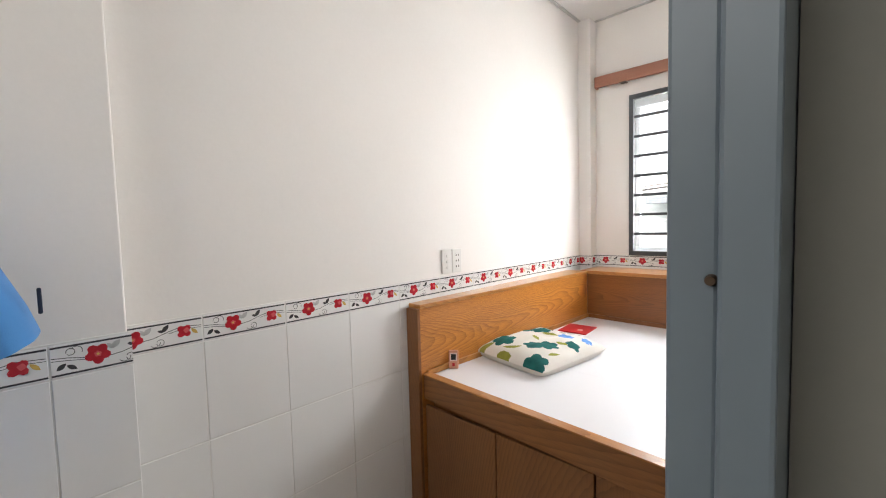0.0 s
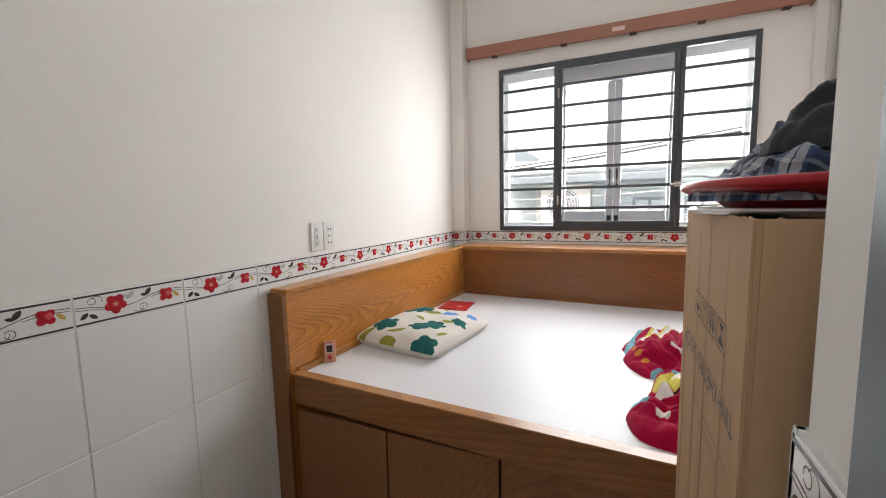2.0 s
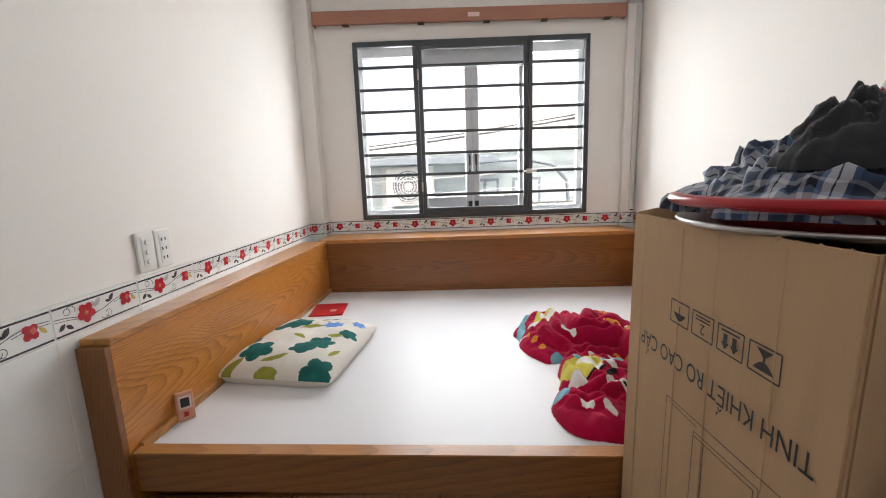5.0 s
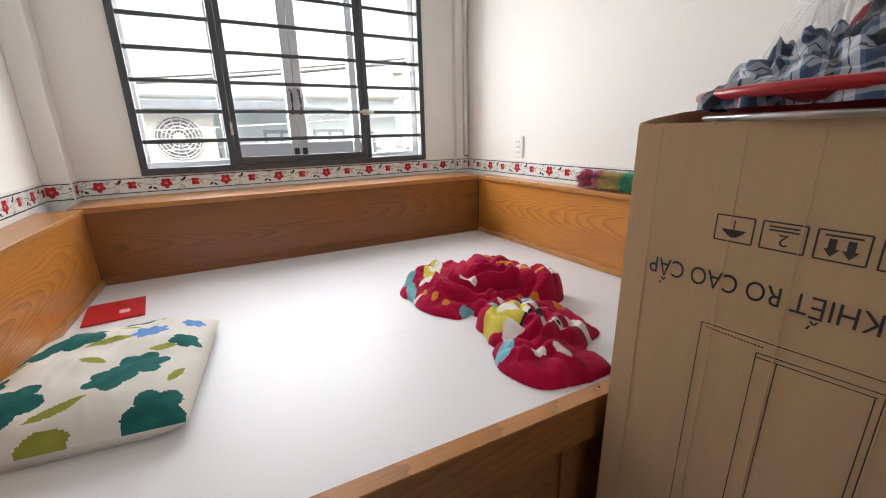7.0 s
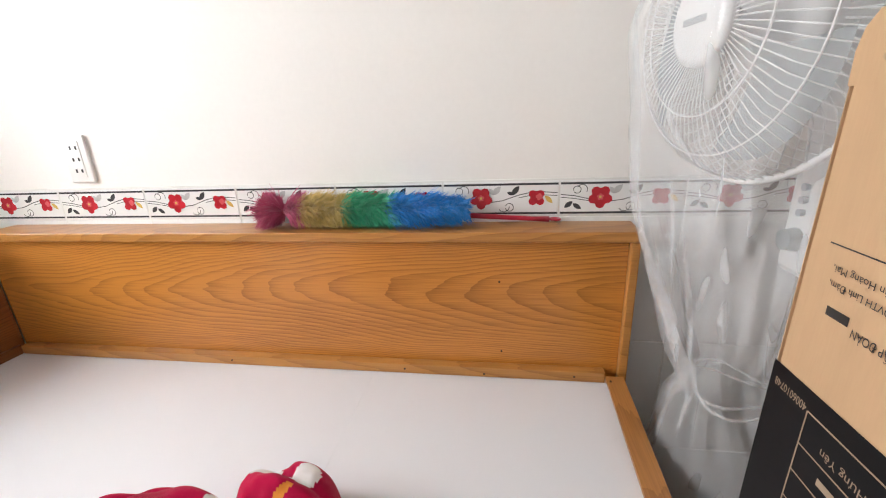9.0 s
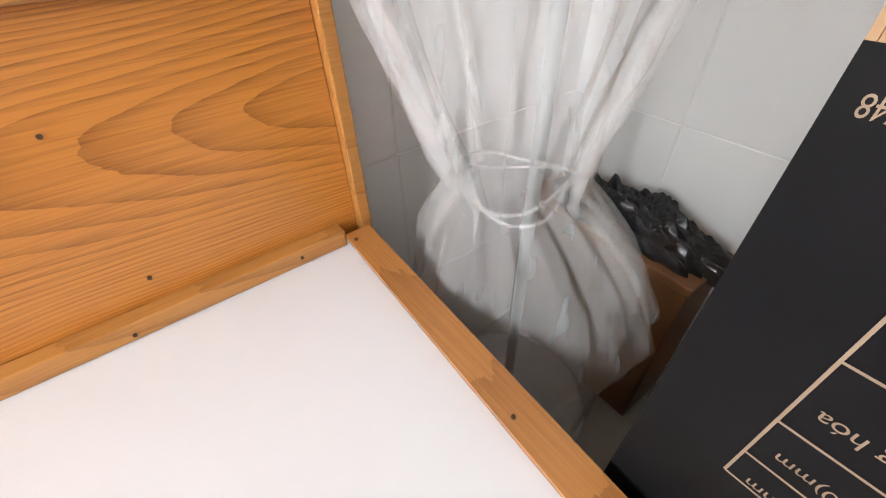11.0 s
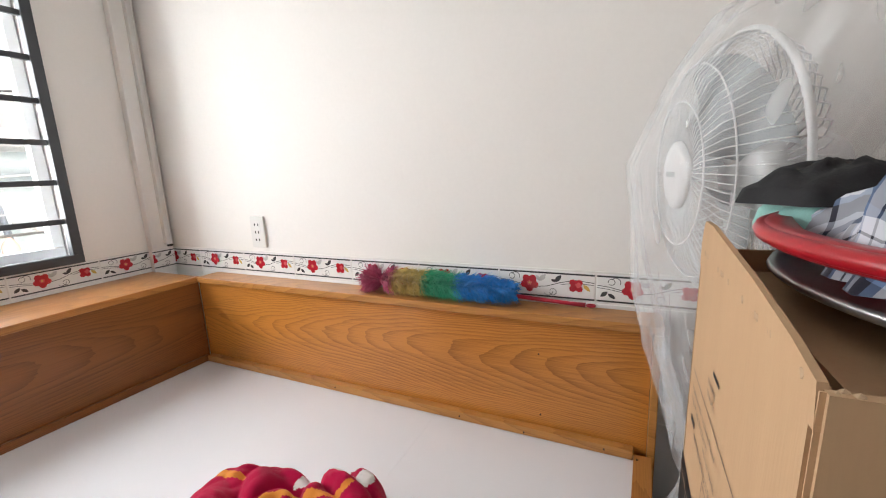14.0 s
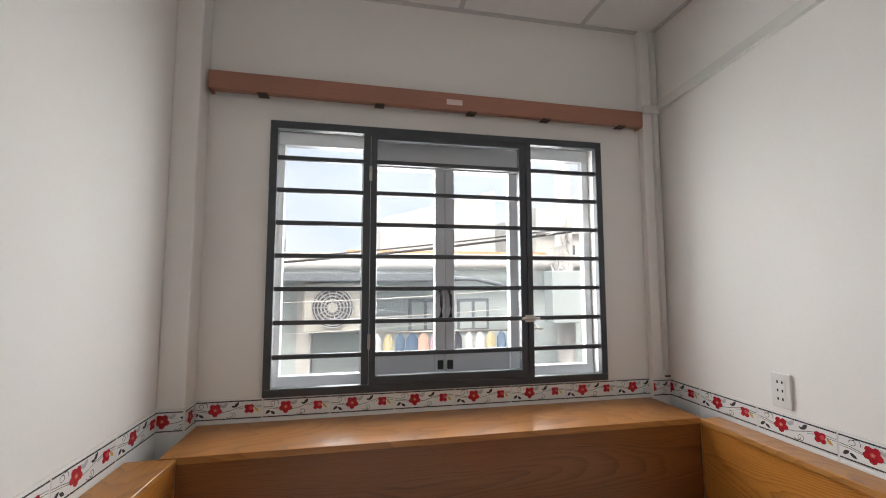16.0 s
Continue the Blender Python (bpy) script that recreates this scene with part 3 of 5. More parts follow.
for p, q in [((0.606, -z), (0.43, -z)) for z in (0.912, 0.878, 0.849, 0.818, 0.767, 0.732, 0.707)] + [((x, -0.912), (x, -0.707)) for x in (0.606, 0.43)]:
    bm = bmesh.new()
    strip(p, q, 0.0016, 0.0008, bm)
    put("table_line", bm, FACE, PALE_INK, carton)
words("4006010748", 0.042, 0.008, FACE @ pose(0.608, -0.917, 0.001), PALE_INK, carton)
for s, end, z, ln, h in (("Hưng Yên", 0.583, 0.893, 0.045, 0.008), ("sử dụng:", 0.583, 0.833, 0.045, 0.008), ("trên nhãn hàng hóa", 0.598, 0.789, 0.098, 0.009),
                         ("(404*407*1080)mm", 0.596, 0.748, 0.092, 0.008), ("(430*340*(90)) mm", 0.596, 0.7155, 0.092, 0.008)):
    words(s, ln, h, FACE @ pose(end, -z, 0.001), PALE_INK, carton, "RIGHT")
bm = bmesh.new()
flat([(0.53, -0.867), (0.578, -0.867), (0.578, -0.860), (0.53, -0.860)], 0.001, bm)
put("label_bar", bm, FACE, PALE_INK, carton)
words("PHÂN PHỐI: CÔNG TY CỔ PHẦN TẬP ĐOÀN", 0.155, 0.0072, FACE @ pose(0.590, -1.001, 0.0004), INK, carton, "RIGHT")
for s, end, z, ln in (("Lô A-CC7, KĐVTH Linh Đàm,", 0.622, 1.029, 0.10), ("phường Hoàng Liệt, quận Hoàng Mai,", 0.622, 1.042, 0.135), ("Hà Nội, Việt Nam", 0.54, 1.018, 0.06),
                      ("3 540 9152", 0.545, 1.079, 0.036), ("3 540 9150", 0.545, 1.091, 0.036)):
    words(s, ln, 0.0060, FACE @ pose(end, -z, 0.0004), INK, carton, "RIGHT")
bm = bmesh.new()
strip((0.632, -1.058), (0.40, -1.058), 0.0012, 0.0, bm)
for p, q in (((0.53, -0.985), (0.44, -0.985)), ((0.44, -0.985), (0.44, -0.955)), ((0.44, -0.955), (0.53, -0.955)), ((0.53, -0.955), (0.53, -0.985))):
    strip(p, q, 0.0012, 0.0, bm)
flat([(0.595, -1.0), (0.618, -1.0), (0.618, -1.008), (0.595, -1.008)], 0.0, bm)
flat([(0.50, -1.101), (0.53, -1.101), (0.53, -1.105), (0.50, -1.105)], 0.0, bm)
put("printed_rule", bm, FACE, INK, carton)
# the same dark panel on the end towards the doorway, with two short printed lines over it
bm = bmesh.new()
flat([(-CX1 + 0.002, -0.03), (-CX0 - 0.002, -0.03), (-CX0 - 0.002, -0.884), (-CX1 + 0.002, -0.872)], 0.0, bm)
put("black_panel", bm, BACK, PANEL_INK, carton, "black printed panel")
for z in (0.99, 1.008):
    bm = bmesh.new()
    strip((-0.56, -z), (-0.44, -z), 0.007, 0.0002, bm)
    put("printed_bar", bm, BACK, INK, carton)
# the carton stands a little askew
for ob in carton.children:
    ob.data.transform(Matrix(((1, 0, 0, -0.018), (0, 1, -0.012, 0.012 * CZ + 0.019), (0, 0, 1, 0), (0, 0, 0, 1))) @ ob.matrix_basis)
    ob.matrix_basis = Matrix()


# ---- metal tray and red basin on the carton, with the laundry in it ----
TRAY = material("dull_aluminium", (0.55, 0.55, 0.55), 0.35, metal=0.9, tint=0.1, tint_scale=10)
RED_PL = material("red_plastic", (0.36, 0.010, 0.018), 0.3, tint=0.06, tint_scale=8)
tray = part("round_tray", lathe([(0.0, -0.028), (0.12, -0.028), (0.155, -0.006), (0.208, 0.004), (0.216, 0.006), (0.218, 0.002), (0.212, -0.003), (0.155, -0.0075), (0.12, -0.031), (0.0, -0.031)]), TRAY)
tray.location = (0.49, 1.745, 1.188)
tagged(tray, "round dull aluminium tray resting on the open carton", "tray")
basin = part("washing_basin", lathe([(0.0, -0.012), (0.11, -0.012), (0.155, 0.004), (0.195, 0.036), (0.205, 0.046), (0.222, 0.047), (0.226, 0.042), (0.226, 0.034), (0.222, 0.031), (0.2, 0.032), (0.16, 0.001), (0.112, -0.018), (0.0, -0.018)]), RED_PL)
basin.location = (0.49, 1.745, 1.183)
tagged(basin, "red plastic washing basin full of crumpled laundry on the carton", "basin")


def cloth_mat(name, kind):
    m = bpy.data.materials.new(name)
    m.use_nodes = True
    n, l = m.node_tree.nodes, m.node_tree.links
    b = n["Principled BSDF"]
    b.inputs["Roughness"].default_value = 0.9
    b.inputs["Sheen Weight"].default_value = 0.15
    b.inputs["Specular IOR Level"].default_value = 0.15
    uv = n.new("ShaderNodeTexCoord")
    sep = n.new("ShaderNodeSeparateXYZ")
    l.new(uv.outputs["UV"], sep.inputs[0])
    if kind == "plaid":
        cols = []
        for ax in (0, 1):
            k = n.new("ShaderNodeMath")
            k.operation = "MULTIPLY"
            k.inputs[1].default_value = 7.0
            l.new(sep.outputs[ax], k.inputs[0])
            f = n.new("ShaderNodeMath")
            f.operation = "FRACT"
            l.new(k.outputs[0], f.inputs[0])
            r = ramp_color(m, f.outputs[0], [(0.0, (0.03, 0.045, 0.085)), (0.26, (0.06, 0.10, 0.19)), (0.34, (0.55, 0.57, 0.62)), (0.50, (0.03, 0.03, 0.04)), (0.53, (0.55, 0.57, 0.62)), (0.66, (0.12, 0.18, 0.30)), (0.74, (0.02, 0.02, 0.03)), (0.90, (0.30, 0.32, 0.37))])
            r.color_ramp.interpolation = "CONSTANT"
            cols.append(r)
        mix = n.new("ShaderNodeMix")
        mix.data_type = "RGBA"
        mix.inputs[0].default_value = 0.55
        mix.blend_type = "MULTIPLY" if kind == "dark" else "MIX"
        l.new(cols[0].outputs[0], mix.inputs[6])
        l.new(cols[1].outputs[0], mix.inputs[7])
        l.new(mix.outputs[2], b.inputs["Base Color"])
    return m


def crumple(name, mat, at, rx, ry, h, seed, turn=0, folds=5.0, n=72, sharp=0.5):
    """A heap of cloth: a dome thrown into ridged folds, its rim tucked in and lying on what is below."""
    bm = bmesh.new()
    uvl = bm.loops.layers.uv.new("cloth")
    off = Vector((seed * 7.3, seed * 3.1, seed))
    rows, m2 = [], n // 3
    for i in range(m2 + 1):
        r = i / m2
        row = []
        for k in range(n):
            a = 2 * math.pi * k / n
            u, v = r * math.cos(a), r * math.sin(a)
            rim = 1 + 0.22 * noise.noise(Vector((math.cos(a) * 1.3, math.sin(a) * 1.3, seed)))
            base = h * max(0.0, 1 - r ** 2.2)
            p = Vector((u * 1.4, v * 1.4, 0)) + off
            w = noise.noise_vector(p * 0.9) * 0.5
            ridge = abs(noise.noise((p + w) * folds * 0.45)) * 3.0 - 0.5
            fine = abs(noise.noise((p + w * 1.5) * folds)) * 3.4 - 0.6
            z = base * (0.86 + 0.17 * ridge) + h * 0.11 * fine * (1 - r ** 4) * sharp
            push = 1 + 0.10 * ridge * sharp
            row.append((bm.verts.new((u * rx * rim * push, v * ry * rim * push, max(z, 0.0) - (0.01 if i == m2 else 0))), (u * 0.5 + w.x * 0.25, v * 0.5 + w.y * 0.25)))
        rows.append(row)
    for a, b in zip(rows, rows[1:]):
        for k in range(n):
            q = (a[k], a[(k + 1) % n], b[(k + 1) % n], b[k])
            if a is rows[0]:
                q = q
            f = bm.faces.new([x[0] for x in q])
            f.smooth = True
            for lo, x in zip(f.loops, q):
                lo[uvl].uv = x[1]
    bmesh.ops.remove_doubles(bm, verts=[x[0] for x in rows[0]], dist=1e-5)
    ob = part(name, bm, mat)
    ob.matrix_basis = pose(*at, 0, 0, turn)
    return ob


PLAID = cloth_mat("blue_plaid_cotton", "plaid")
DARK = material("charcoal_cotton", (0.022, 0.024, 0.028), 0.85, tint=0.25, tint_scale=15, grain=0.2, grain_scale=400, bump=0.2, sheen=0.2, spec=0.2)
BLACK = material("black_cloth", (0.012, 0.012, 0.014), 0.8, tint=0.2, grain=0.2, grain_scale=400, bump=0.2)
MINT = material("mint_cloth", (0.28, 0.52, 0.47), 0.85, tint=0.1, grain=0.1, grain_scale=400, bump=0.2)
JERSEY = material("dark_red_cloth", (0.20, 0.02, 0.04), 0.85, tint=0.15, grain=0.1, grain_scale=300, bump=0.2)
tagged(crumple("plaid_shirt", PLAID, (0.48, 1.75, 1.212), 0.20, 0.19, 0.105, 2, 20, 6.5, 110, 0.9), "crumpled blue, white and black plaid shirt heaped in the basin", "shirt", "laundry")
tagged(crumple("dark_trousers", DARK, (0.455, 1.70, 1.27), 0.115, 0.10, 0.085, 5, 60, 5.5, 84, 0.6), "crumpled charcoal trousers on top of the laundry", "trousers", "laundry")
tagged(crumple("plaid_shirt", PLAID, (0.565, 1.665, 1.25), 0.10, 0.11, 0.125, 11, -40, 5.0, 60), "crumpled plaid shirt on the laundry heap", "shirt", "laundry")
tagged(crumple("red_jersey", JERSEY, (0.57, 1.75, 1.25), 0.10, 0.10, 0.15, 8, 10, 4.0, 48), "crumpled dark red garment in the laundry heap", "garment", "laundry")
tagged(crumple("mint_cloth", MINT, (0.615, 1.875, 1.222), 0.07, 0.075, 0.045, 9, 30, 4.0, 48), "folded mint green cloth hanging over the basin edge", "cloth", "laundry")
tagged(crumple("black_cloth", BLACK, (0.605, 1.885, 1.25), 0.06, 0.085, 0.032, 13, 10, 4.0, 48), "folded black garment on the mint cloth", "garment", "laundry")

part("rim", tube([(0.224 * math.cos(a), 0.224 * math.sin(a), 0.040) for a in (2 * math.pi * i / 56 for i in range(56))], 0.0068, sides=8, closed=True), RED_PL, basin)

# ---- things on the bed ----


def grid_sheet(nu, nv, point, pick):
    """A fine sheet: point(u, v) gives the place, pick(u, v) the material's index."""
    bm = bmesh.new()
    vs = [[bm.verts.new(point(i / nu, j / nv)) for j in range(nv + 1)] for i in range(nu + 1)]
    for i in range(nu):
        for j in range(nv):
            f = bm.faces.new((vs[i][j], vs[i + 1][j], vs[i + 1][j + 1], vs[i][j + 1]))
            f.smooth = True
            f.material_index = pick((i + 0.5) / nu, (j + 0.5) / nv)
    return bm


def petal_flower(u, v, cu, cv, r, n, turn=0.0, deep=0.3):
    du, dv = u - cu, v - cv
    d = math.hypot(du, dv)
    a = math.atan2(dv, du) + turn
    return d < r * (1 - deep + deep * abs(math.cos(a * n / 2)))


def leaf_shape(u, v, cu, cv, ln, w, turn):
    du, dv = u - cu, v - cv
    x = du * math.cos(turn) + dv * math.sin(turn)
    y = -du * math.sin(turn) + dv * math.cos(turn)
    return abs(x) < ln and abs(y) < w * (1 - (x / ln) ** 2)


P_BASE = material("cream_cotton_print", (0.74, 0.71, 0.65), 0.9, tint=0.04, tint_scale=8, grain=0.05, grain_scale=500, bump=0.2, spec=0.15)
P_GREEN = material("teal_flower_print", (0.02, 0.13, 0.12), 0.9, tint=0.55, tint_scale=25, bump=0.2, spec=0.15)
P_LEAF = material("olive_leaf_print", (0.30, 0.31, 0.06), 0.9, tint=0.35, tint_scale=30, bump=0.2, spec=0.15)
P_BLUE = material("blue_flower_print", (0.14, 0.30, 0.66), 0.9, tint=0.5, tint_scale=40, bump=0.2, spec=0.15)
PW, PL = 0.415, 0.50
FLOWERS = ((0.10, 0.10, 0.062, 5, 0.2, 1), (0.30, 0.175, 0.058, 6, 0.8, 1), (0.26, 0.13, 0.05, 5, 0.1, 1), (0.13, 0.37, 0.06, 5, 0.5, 1), (0.06, 0.33, 0.05, 5, 1.2, 1),
           (0.24, 0.47, 0.055, 6, 0.2, 1), (0.36, 0.02, 0.055, 5, 0.4, 1), (0.28, 0.355, 0.042, 7, 0.2, 3), (0.37, 0.40, 0.028, 6, 0.9, 3), (0.37, 0.28, 0.035, 5, 0.3, 1), (0.04, 0.52, 0.05, 5, 0.4, 1), (0.02, 0.20, 0.04, 5, 0.4, 1))
LEAVES = ((0.19, 0.06, 0.05, 0.014, 0.4), (0.20, 0.22, 0.035, 0.013, -0.5), (0.33, 0.25, 0.03, 0.012, 0.2), (0.20, 0.33, 0.05, 0.014, 0.3), (0.10, 0.45, 0.05, 0.016, 0.2), (0.31, 0.47, 0.04, 0.012, 0.9),
          (0.22, 0.40, 0.03, 0.010, -0.3), (0.05, 0.02, 0.05, 0.018, 1.0), (0.18, 0.0, 0.05, 0.02, 0.2), (0.38, 0.12, 0.03, 0.01, 1.2), (0.03, 0.27, 0.035, 0.012, 0.4), (0.36, 0.52, 0.03, 0.012, 0.1))


def pillow_pick(u, v):
    x, y = u * PW, v * PL
    for cu, cv, r, n_, tn, mi in FLOWERS:
        if petal_flower(x, y, cu, cv, r, n_, tn):
            return mi
    for cu, cv, ln, w, tn in LEAVES:
        if leaf_shape(x, y, cu, cv, ln, w, tn):
            return 2
    return 0


def pillow_point(side):
    def f(u, v):
        x, y = u - 0.5, v - 0.5
        e = max(0.0, (1 - (2 * abs(x)) ** 4) * (1 - (2 * abs(y)) ** 4)) ** 0.5
        wr = noise.noise(Vector((x * 5, y * 6, 2.0))) * 0.010 + (1 - abs(noise.noise(Vector((x * 9, y * 4, 7.0))) * 2)) * 0.006 * (1 - e * 0.6)
        pinch = 1 - 0.05 * (1 - (2 * abs(y)) ** 2) * (2 * abs(x)) ** 3
        pinch2 = 1 - 0.05 * (1 - (2 * abs(x)) ** 2) * (2 * abs(y)) ** 3
        z = 0.028 + (0.062 * e + wr * e) if side > 0 else 0.028 - 0.028 * min(1, e * 2.5)
        return (x * PW * pinch2, y * PL * pinch, z)
    return f


bm = grid_sheet(120, 150, pillow_point(1), pillow_pick)
bot = grid_sheet(40, 50, pillow_point(-1), lambda u, v: 0)
tmp = bpy.data.meshes.new("under")
bot.to_mesh(tmp)
bot.free()
bm.from_mesh(tmp)
bpy.data.meshes.remove(tmp)
pillow = part("pillow", bm, [P_BASE, P_GREEN, P_LEAF, P_BLUE])
pillow.matrix_basis = pose(-0.645, 2.66, BZ + rise(-0.632), 0, 0.6, -8)
tagged(pillow, "cream cotton pillow printed with dark teal and blue flowers", "pillow")

# red booklet
RED_CARD = material("red_card", (0.52, 0.012, 0.02), 0.35, tint=0.08, tint_scale=10)
STICKER = material("pale_sticker", (0.72, 0.55, 0.52), 0.5)
book = thing("red_booklet", "thin red card booklet lying on the white bed board", "booklet")
part("cover", box(-0.085, 0.085, -0.1, 0.1, 0.0, 0.004, 0.0012), RED_CARD, book)
part("pages", box(-0.082, 0.082, -0.097, 0.097, 0.0042, 0.0052), RED_CARD, book)
part("sticker", box(0.012, 0.042, -0.045, -0.012, 0.0054, 0.0060), STICKER, book, "small pale square mark")
book.matrix_basis = pose(-0.718, 3.22, BZ + 0.001 + rise(-0.718), 0, 0.6, 5)

# little device standing by the headboard
PEACH = material("peach_plastic", (0.62, 0.30, 0.20), 0.35, tint=0.06)
gadget = thing("pocket_device", "small peach-coloured device with dark screen standing on the bed", "device")
part("case", box(-0.022, 0.022, -0.009, 0.009, 0.0, 0.082, 0.004), PEACH, gadget)
part("screen", box(-0.011, 0.011, -0.0106, -0.0092, 0.040, 0.066, 0.0005), HOLE, gadget, "dark screen")
part("button", box(-0.006, 0.006, -0.0112, -0.0092, 0.012, 0.026, 0.0008), RED_CARD, gadget)
part("frame_trim", box(-0.016, 0.016, -0.0100, -0.0091, 0.034, 0.072, 0.0004), STICKER, gadget)
gadget.matrix_basis = pose(-0.85, 2.238, BZ + rise(-0.85), -8, 0, 38)

# fleece blanket
FLEECE = material("crimson_fleece", (0.40, 0.004, 0.045), 0.95, tint=0.14, tint_scale=14, grain=0.12, grain_scale=700, bump=0.5, spec=0.1, sheen=0.08)
F_YEL = material("yellow_fleece", (0.62, 0.53, 0.09), 0.95, tint=0.1, tint_scale=25, grain=0.1, grain_scale=700, bump=0.5, spec=0.1, sheen=0.08)
F_BLUE = material("pale_blue_fleece", (0.20, 0.45, 0.54), 0.95, tint=0.1, tint_scale=25, grain=0.1, grain_scale=700, bump=0.5, spec=0.1, sheen=0.08)
F_WHITE = material("white_fleece", (0.72, 0.68, 0.66), 0.95, tint=0.05, tint_scale=25, grain=0.1, grain_scale=700, bump=0.5, spec=0.1, sheen=0.08)
F_ORG = material("orange_fleece", (0.66, 0.24, 0.04), 0.95, tint=0.1, tint_scale=25, grain=0.1, grain_scale=700, bump=0.5, spec=0.1, sheen=0.08)
F_DARK = material("black_fleece_print", (0.03, 0.02, 0.025), 0.95, grain=0.1, grain_scale=700, bump=0.5, spec=0.1)
LUMPS = ((0.36, 2.77, 0.155, 0.185, 0.09), (0.50, 2.71, 0.17, 0.15, 0.115), (0.275, 2.73, 0.095, 0.185, 0.04), (0.61, 2.56, 0.10, 0.10, 0.11), (0.44, 2.58, 0.14, 0.11, 0.05),
         (0.37, 2.36, 0.11, 0.145, 0.078), (0.31, 2.22, 0.115, 0.12, 0.048), (0.44, 2.36, 0.13, 0.17, 0.055), (0.53, 2.40, 0.07, 0.17, 0.018), (0.37, 2.16, 0.10, 0.08, 0.035))
BLX0, BLX1, BLY0, BLY1 = 0.12, 0.80, 2.06, 3.02
PINCH = ((0.52, 2.69, 0.34, 4), (0.40, 2.34, 0.24, 4))


def blanket_height(x, y):
    """Two gathered heaps of cloth: folds run out from each heap's knot, with finer creases across them."""
    g = noise.noise_vector(Vector((x * 11, y * 11, 1.0))) * 0.032
    s = 0.0
    for cx, cy, rx, ry, h in LUMPS:
        d = math.hypot((x + g.x - cx) / rx, (y + g.y - cy) / ry)
        if d < 1:
            s = max(s, h * (1 - d ** 3) ** 0.55) + (0.15 * min(s, h * (1 - d)) if s else 0.0)
    if s <= 0:
        return 0.0
    w = noise.noise_vector(Vector((x * 6, y * 6, 4.0))) * 0.06
    fold = 0.0
    for cx, cy, reach, n_ in PINCH:
        dx, dy = x + w.x - cx, y + w.y * 1.3 - cy
        r = math.hypot(dx, dy)
        if r < reach:
            swirl = abs(math.sin(math.atan2(dy, dx) * n_ / 2 + r * 48))
            fold += (swirl ** 0.7 - 0.62) * min(1.0, (1 - r / reach) * 3, r * 22) * 0.026
    fine = 2.6 * abs(noise.noise(Vector(((x + w.x) * 15, (y + w.y) * 9, 1.7)))) - 0.5 + 0.6 * (1.5 * abs(noise.noise(Vector(((x - w.y) * 26, (y + w.x) * 34, 5.2)))) - 0.3)
    k = min(1.0, s / 0.05)
    return max(0.006, s + (fold + 0.011 * fine) * k)


# printed patches of the fleece: centre, half length, half width, turn, colour
PRINTS = ((0.44, 2.50, 0.020, 0.040, 0.8, 3), (0.47, 2.455, 0.024, 0.020, 0.2, 2), (0.395, 2.31, 0.030, 0.010, 0.8, 5), (0.30, 2.315, 0.020, 0.030, 0.9, 3), (0.26, 2.75, 0.014, 0.030, 0.5, 3), (0.55, 2.79, 0.012, 0.040, 0.2, 4), (0.285, 2.20, 0.014, 0.018, 0.3, 3), (0.48, 2.18, 0.016, 0.03, 0.5, 3), (0.60, 2.64, 0.012, 0.022, 0.9, 3),
          (0.325, 2.80, 0.055, 0.022, 0.9, 3), (0.315, 2.80, 0.075, 0.034, 0.9, 1), (0.235, 2.85, 0.030, 0.024, 0.2, 2), (0.215, 2.79, 0.045, 0.020, 1.3, 2), (0.30, 2.55, 0.030, 0.030, 0.0, 2),
          (0.242, 2.66, 0.012, 0.012, 0, 4), (0.262, 2.62, 0.012, 0.012, 0, 4), (0.225, 2.70, 0.010, 0.012, 0, 4), (0.205, 2.73, 0.030, 0.009, 1.9, 3), (0.355, 2.655, 0.012, 0.018, 0.6, 3), (0.372, 2.640, 0.012, 0.018, 0.6, 3),
          (0.40, 2.90, 0.018, 0.014, 0, 1), (0.565, 2.60, 0.09, 0.010, -0.9, 4), (0.655, 2.53, 0.028, 0.022, 0.4, 3), (0.665, 2.60, 0.014, 0.020, 0.4, 3),
          (0.345, 2.47, 0.016, 0.034, 0.3, 2), (0.355, 2.375, 0.018, 0.050, 0.5, 3), (0.335, 2.385, 0.072, 0.062, 0.5, 1), (0.43, 2.425, 0.022, 0.034, 0.2, 2), (0.415, 2.385, 0.020, 0.040, 0.3, 3),
          (0.385, 2.270, 0.006, 0.006, 0, 5), (0.385, 2.275, 0.021, 0.018, 0.4, 3), (0.425, 2.262, 0.006, 0.006, 0, 5), (0.425, 2.262, 0.016, 0.020, 0.4, 3), (0.50, 2.25, 0.018, 0.075, 0.3, 3),
          (0.545, 2.42, 0.012, 0.055, 0.35, 3), (0.54, 2.42, 0.024, 0.115, 0.35, 4), (0.235, 2.265, 0.032, 0.022, 0.5, 2), (0.335, 2.165, 0.012, 0.028, 0.3, 3), (0.45, 2.325, 0.004, 0.018, 0.9, 5), (0.36, 2.325, 0.030, 0.008, 0.2, 5))


def blanket_pick(x, y):
    g = noise.noise_vector(Vector((x * 14, y * 14, 9.0))) * 0.016
    x, y = x + g.x, y + g.y
    for cx, cy, ln, w, turn, mi in PRINTS:
        u = (x - cx) * math.cos(turn) + (y - cy) * math.sin(turn)
        v = -(x - cx) * math.sin(turn) + (y - cy) * math.cos(turn)
        d = (u / ln) ** 2 + (v / w) ** 2
        if d < 1:
            return mi
    return 0


